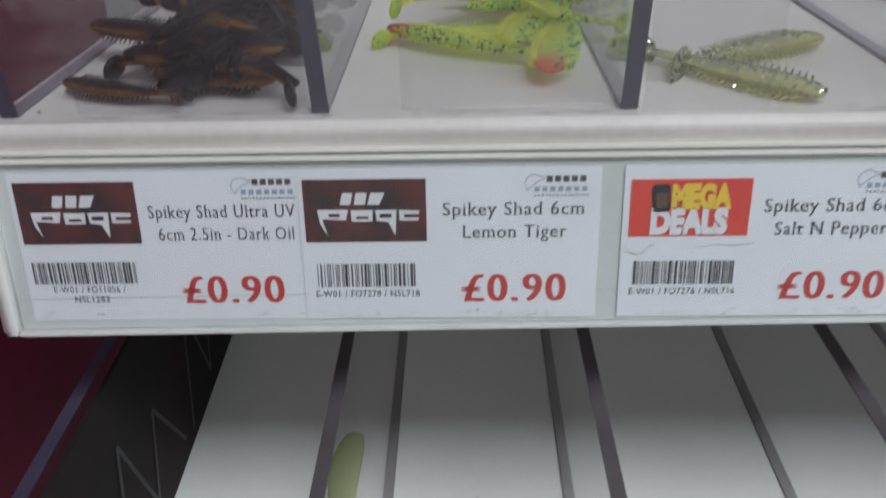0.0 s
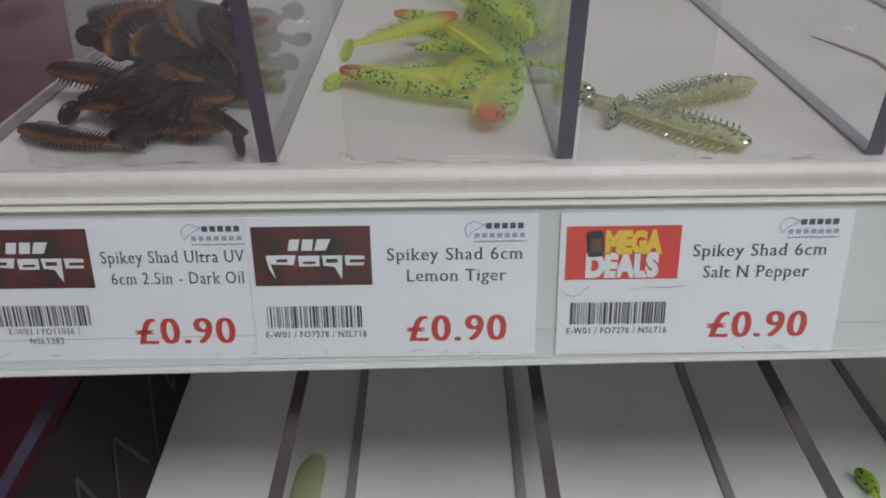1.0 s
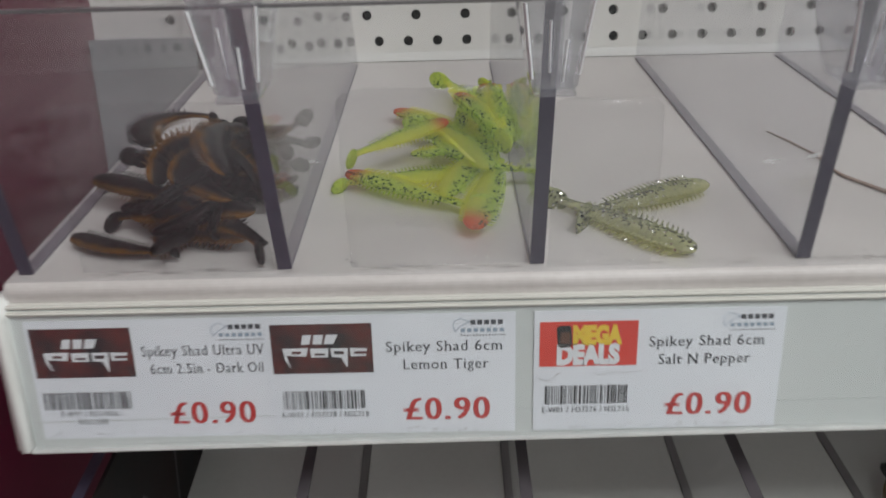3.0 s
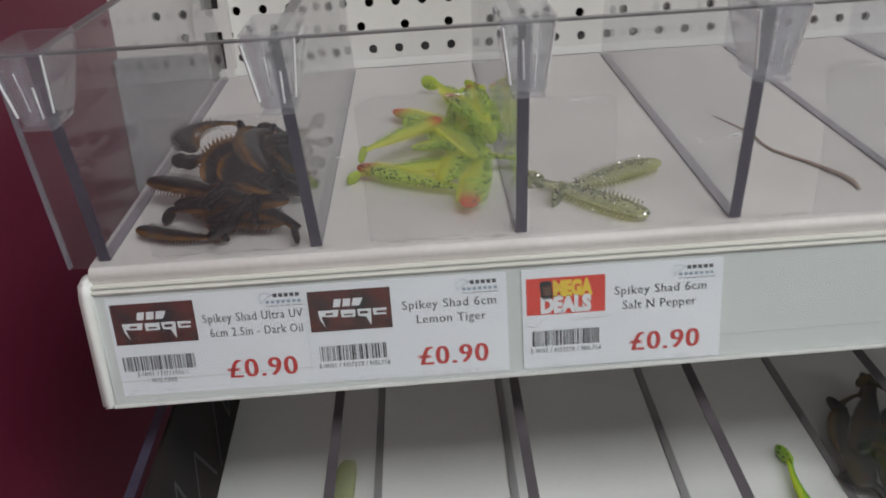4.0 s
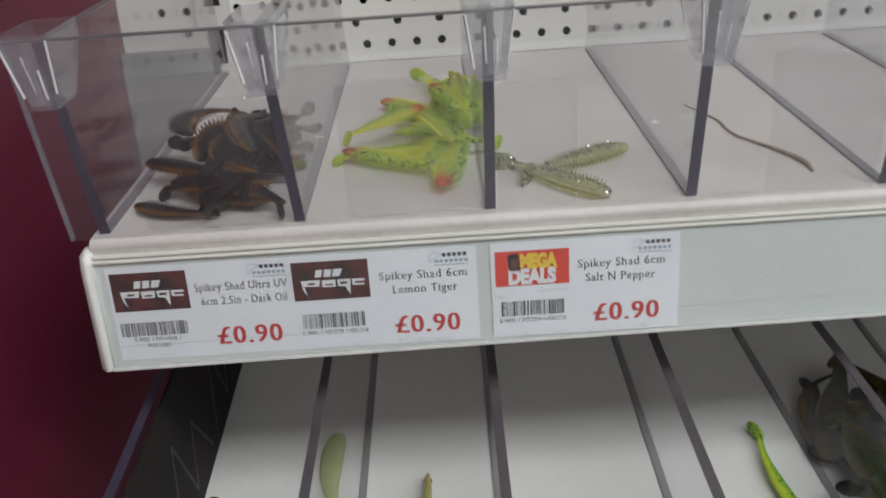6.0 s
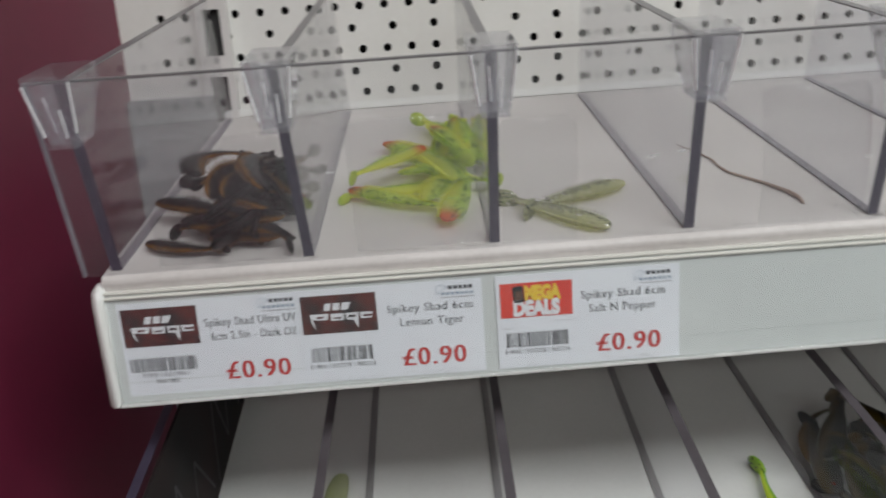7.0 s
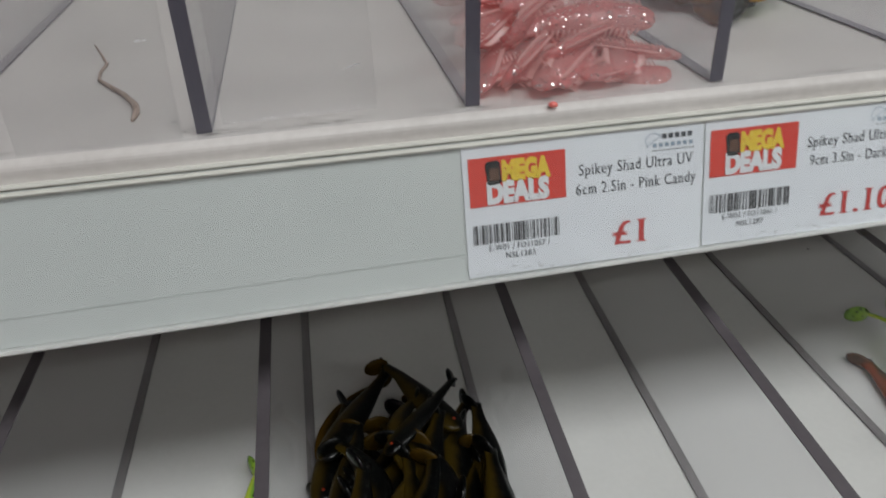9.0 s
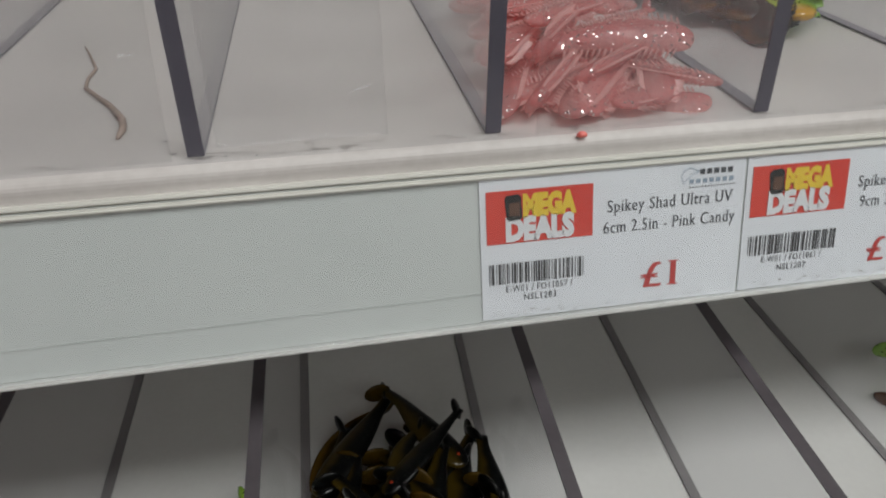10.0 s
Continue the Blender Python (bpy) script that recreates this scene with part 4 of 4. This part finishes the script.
def upper_lures():
    s = 0.0036
    # lemon: those with an orange snout showing, and the buried ones
    buried = (5, 6, 7, 8, 10, 13, 14, 15)
    for i, (v, x, y, z, yaw, roll, pitch, k) in enumerate((
            (0, 0.0185, 0.0650, 0.001, -33, 85, 0, 1), (0, 0.0590, 0.0900, 0.0125, 216, 82, 4, 0.80), (0, 0.0345, 0.1330, 0.002, -42, 90, 0, 0.95),
            (0, 0.0815, 0.1160, 0.004, 113, 90, 0, 1), (0, 0.0667, 0.0150, 0.002, 77, 95, 0, 1), (2, 0.0790, 0.0660, 0.012, 88, 80, 0, 1),
            (0, 0.0640, 0.0640, 0.000, 188, 80, 0, 0.80), (1, 0.0580, 0.0360, 0.004, 70, 90, 0, 0.95), (2, 0.0440, 0.1040, 0.004, -30, 100, 0, 0.8),
            (0, 0.0785, 0.1320, 0.014, -95, 95, 0, 1), (5, 0.0440, 0.0700, 0.006, 12, 90, 0, 0.72), (1, 0.0640, 0.1160, 0.015, -70, 80, 0, 1),
            (0, 0.0740, 0.1400, 0.004, -100, 70, 0, 1), (4, 0.0550, 0.0860, 0.005, -50, 80, 0, 0.9), (2, 0.0740, 0.0500, 0.008, 110, 90, 0, 1),
            (0, 0.0800, 0.0820, 0.016, 92, 60, 0, 0.8))):
        lure(UP, "lime" if i in buried else "lemon", v, x, y, s + z, yaw, roll, pitch, k)
    # dark oil
    for v, x, y, z, yaw, roll, pitch in (
            (0, -0.0745, 0.0500, 0.008, -27, -82, 0), (7, -0.0540, 0.0600, 0.016, 96, -80, 0),
            (2, -0.0520, 0.0240, 0.006, -14, -60, 0), (3, -0.0580, 0.0300, 0.004, 22, 90, 0), (1, -0.0030, 0.0720, 0.018, 215, 95, 0),
            (3, -0.0060, 0.0160, 0.010, 150, 80, 0), (4, -0.0030, 0.0340, 0.014, 130, 70, 0), (0, -0.0020, 0.0600, 0.022, 205, -70, 0), (5, -0.0080, 0.0120, 0.003, 160, 60, 0)):
        lure(UP, "oil", v, x, y, s + z, yaw, roll, pitch)
    lure(UP, "oil", 1, -0.0720, 0.0200, s, -24, -85, 0, 0.74)
    heap(UP, "oil", 25, -0.046, 0.000, 0.020, 0.084, 0.034, 70, 80, 11)
    # salt
    lure(UP, "salt", 0, 0.1575, 0.0515, s - 0.0005, 204, 90, 0, 0.93)
    lure(UP, "salt", 0, 0.1385, 0.0015, s - 0.0005, 135, 88, 0, 0.93)
    heap(UP, "pink", 9, 0.337, 0.414, 0.020, 0.150, 0.003, 50, 25, 5)
    for v, x, y, z, yaw, roll, pitch, k in (
            (1, 0.3410, 0.004, 0.000, 70, 60, 0, 1), (0, 0.3480, 0.002, 0.003, 57, 35, 0, 1), (1, 0.3640, 0.000, 0.001, 52, 120, 0, 1), (4, 0.3740, 0.004, 0.001, 40, 90, 0, 0.9),
            (3, 0.4060, 0.0060, -0.001, 150, 60, 0, 0.8), (0, 0.4110, 0.0100, 0.003, 138, 120, 0, 0.85), (2, 0.3640, 0.012, 0.006, 40, 50, 0, 0.95),
            (2, 0.3860, 0.002, 0.002, 70, 95, 0, 0.9), (1, 0.3420, 0.028, 0.007, 60, 90, 0, 1), (0, 0.3560, 0.026, 0.010, 56, 20, 0, 1), (2, 0.4100, 0.030, 0.010, 168, 40, 0, 0.95),
            (0, 0.3720, 0.036, 0.010, 40, 92, 0, 0.9), (1, 0.3440, 0.062, 0.006, 40, 90, 0, 1), (0, 0.3520, 0.074, 0.011, 20, 85, 0, 1), (2, 0.4080, 0.072, 0.011, 175, 95, 0, 1),
            (0, 0.3600, 0.050, 0.013, 35, 90, 0, 1), (1, 0.3950, 0.060, 0.013, 110, 80, 0, 1), (0, 0.3480, 0.100, 0.008, 30, 90, 0, 1), (2, 0.4060, 0.110, 0.009, 170, 90, 0, 1),
            (0, 0.3620, 0.128, 0.006, 10, 85, 0, 0.8), (0, 0.4060, 0.140, 0.004, 200, 90, 0, 0.9)):
        lure(UP, "pink", v, x, y, s + z, yaw, roll, pitch, k)
    heap(UP, "big", 10, 0.424, 0.500, 0.085, 0.170, 0.018, 60, 40, 8)
    lure(UP, "leaf", 1, 0.470, 0.062, s + 0.006, 65, 90, 0)
    lure(UP, "leaf", 2, 0.484, 0.068, s + 0.014, 80, 90, 0)


def worm():
    """A shrivelled lure tail left in an empty tray."""
    bm = bmesh.new()
    pts = [(0.203, 0.109), (0.208, 0.095), (0.213, 0.080), (0.2125, 0.069), (0.214, 0.060), (0.2200, 0.050), (0.2255, 0.041), (0.2310, 0.029), (0.2325, 0.022), (0.2320, 0.016)]
    rad = [0.0003, 0.0005, 0.0006, 0.0006, 0.0007, 0.0008, 0.0009, 0.0011, 0.0011, 0.0006]
    rings = []
    for k, ((x, y), r) in enumerate(zip(pts, rad)):
        a, b = Vector(pts[max(0, k - 1)]), Vector(pts[min(len(pts) - 1, k + 1)])
        d = (b - a).normalized()
        rings.append([bm.verts.new((x - d.y * r * math.cos(q), y + d.x * r * math.cos(q), r * 1.02 + r * math.sin(q))) for q in [2 * math.pi * i / 8 for i in range(8)]])
    for a, b in zip(rings, rings[1:]):
        for s in range(8):
            bm.faces.new((a[s], a[(s + 1) % 8], b[(s + 1) % 8], b[s]))
    bm.faces.new(rings[0])
    bm.faces.new(rings[-1][::-1])
    o = part("broken_lure_tail", bm, M_WORM, smooth=True)
    o.matrix_world = UP
    tagged(o, "thin brown shrivelled lure tail lying in an empty tray", "lure scrap")


M_WORM = surface("worm_brown", (0.30, 0.22, 0.18), (0.44, 0.34, 0.29), 0.5, 120, 500)


def lower_lures():
    s = 0.005
    heap(LOW, "black", 52, 0.264, 0.346, -0.105, 0.026, 0.030, 76, 42, 3)
    # the uppermost ones, tails towards the back
    for v, x, y, z, yaw, roll, k in (
            (0, 0.2720, 0.0240, 0.018, 56, 78, 0.98), (5, 0.3340, 0.0270, 0.020, 118, 100, 0.92), (0, 0.2690, 0.0080, 0.010, 74, 82, 0.95), (0, 0.3420, -0.0080, 0.014, 86, 85, 0.86),
            (1, 0.3290, -0.0010, 0.012, 82, 100, 0.86), (5, 0.3170, 0.0060, 0.010, 84, 80, 0.88), (0, 0.2990, 0.0100, 0.030, 47, 60, 0.84), (5, 0.3430, -0.0330, 0.016, 90, 95, 0.86),
            (0, 0.3060, -0.0210, 0.026, 70, 98, 0.92), (2, 0.3200, -0.0300, 0.027, 98, 80, 0.92), (4, 0.2860, -0.0270, 0.024, 84, 85, 0.92), (0, 0.3370, -0.0500, 0.024, 84, 100, 0.92),
            (5, 0.2760, -0.0150, 0.020, 76, 70, 0.90), (3, 0.3120, 0.0000, 0.024, 96, 110, 0.84)):
        lure(LOW, "black", v, x, y, z, yaw, roll, 0, k)
    lure(LOW, "sliver", 3, 0.2700, 0.0330, 0.008, 66, 90, 0)
    lure(LOW, "green", 1, 0.2450, -0.036, s, 99, 90, 0)
    lure(LOW, "green", 4, 0.2120, -0.092, s, 82, 90, 0)
    lure(LOW, "cream", 0, 0.0478, 0.021, s, -92, 0, 0)
    lure(LOW, "ghost", 2, -0.0060, 0.058, s, -92, 90, 0)
    heap(LOW, "brown", 14, 0.524, 0.602, -0.10, 0.010, 0.014, 80, 50, 4)
    lure(LOW, "green", 3, 0.5750, 0.000, s + 0.01, 92, 90, 0)
    lure(LOW, "green", 2, 0.5900, 0.000, s + 0.01, 100, 90, 0)
    lure(LOW, "brown", 1, -0.0740, 0.014, s, -86, 90, 0)
    lure(LOW, "black", 0, -0.0365, 0.008, s, -92, 60, 0)


def lip_grime():
    """Thin uneven smears of grime along the rounded front of the upper shelf."""
    rnd = random.Random(21)
    bm = bmesh.new()
    for k in range(150):
        x = rnd.uniform(LEFT + 0.004, 0.62)
        w, d = rnd.uniform(0.0006, 0.006), rnd.uniform(0.00012, 0.0004)
        y = rnd.uniform(-0.0020, 0.0015)
        n = 5
        top = [(x + w * i / n, y + d * rnd.uniform(0.3, 1)) for i in range(n + 1)]
        bot = [(x + w * i / n, y - d * rnd.uniform(0.3, 1)) for i in range(n + 1)]
        bm.faces.new([bm.verts.new((a, b, 0.00025)) for a, b in top + bot[::-1]])
    o = part("lip_grime", bm, M_SMEAR)
    o.matrix_world = UP
    tagged(o, "thin grey smears of grime along the shelf's front", "grime", kind="stuff")


M_SMEAR = surface("smear", (0.30, 0.28, 0.26), (0.44, 0.42, 0.40), 0.7, 300, 900)


def crumbs():
    bits = [(0.3610, -0.0060, 0.0014, M_CRUMB, "small pink crumb of lure plastic on the shelf lip")]
    for x, y, r, m, lab in bits:
        bm = bmesh.new()
        bmesh.ops.create_icosphere(bm, subdivisions=2, radius=r, matrix=Matrix.Diagonal((1.3, 0.8, 0.7, 1)))
        for v in bm.verts:
            v.co += Vector((noise.noise(v.co * 900), noise.noise(v.co * 900 + Vector((5, 0, 0))), 0)) * r * 0.4
        o = part("crumb", bm, m, smooth=True)
        o.matrix_world = UP @ pose(x, y, r * 0.3)
        tagged(o, lab, "crumb")
    rnd = random.Random(7)
    bm = bmesh.new()
    for k in range(90):
        x, y = rnd.uniform(LEFT + 0.01, 0.6), rnd.choice((rnd.uniform(-0.0025, 0.006), rnd.uniform(0.0, 0.2)))
        r = rnd.uniform(0.00015, 0.0005)
        a = rnd.uniform(0, 6.28)
        ln = rnd.choice((1, 1, 1, 4))
        p = [(x + math.cos(a + q) * r * (ln if i % 2 == 0 else 1), max(-0.0030, y + math.sin(a + q) * r)) for i, q in enumerate((0, 1.57, 3.14, 4.71))]
        bm.faces.new([bm.verts.new((px, py, 0.0002)) for px, py in p])
    o = part("dust_specks", bm, M_BLACK)
    o.matrix_world = UP
    tagged(o, "dark dust specks and grit scattered over the shelf", "dust", kind="stuff")


M_CRUMB = surface("pink_crumb", (0.75, 0.14, 0.12), (0.80, 0.20, 0.17), 0.3)

room()
peg_panel()
upright()
gap_shade_panel()
end_panel()
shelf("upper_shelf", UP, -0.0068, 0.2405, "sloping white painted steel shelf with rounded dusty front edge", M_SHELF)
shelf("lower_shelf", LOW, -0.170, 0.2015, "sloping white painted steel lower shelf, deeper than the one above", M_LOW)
ticket_strip()
labels()
trays()
pockets()
panel_marks()
lower_side()
upper_lures()
worm()
lower_lures()
crumbs()
lip_grime()
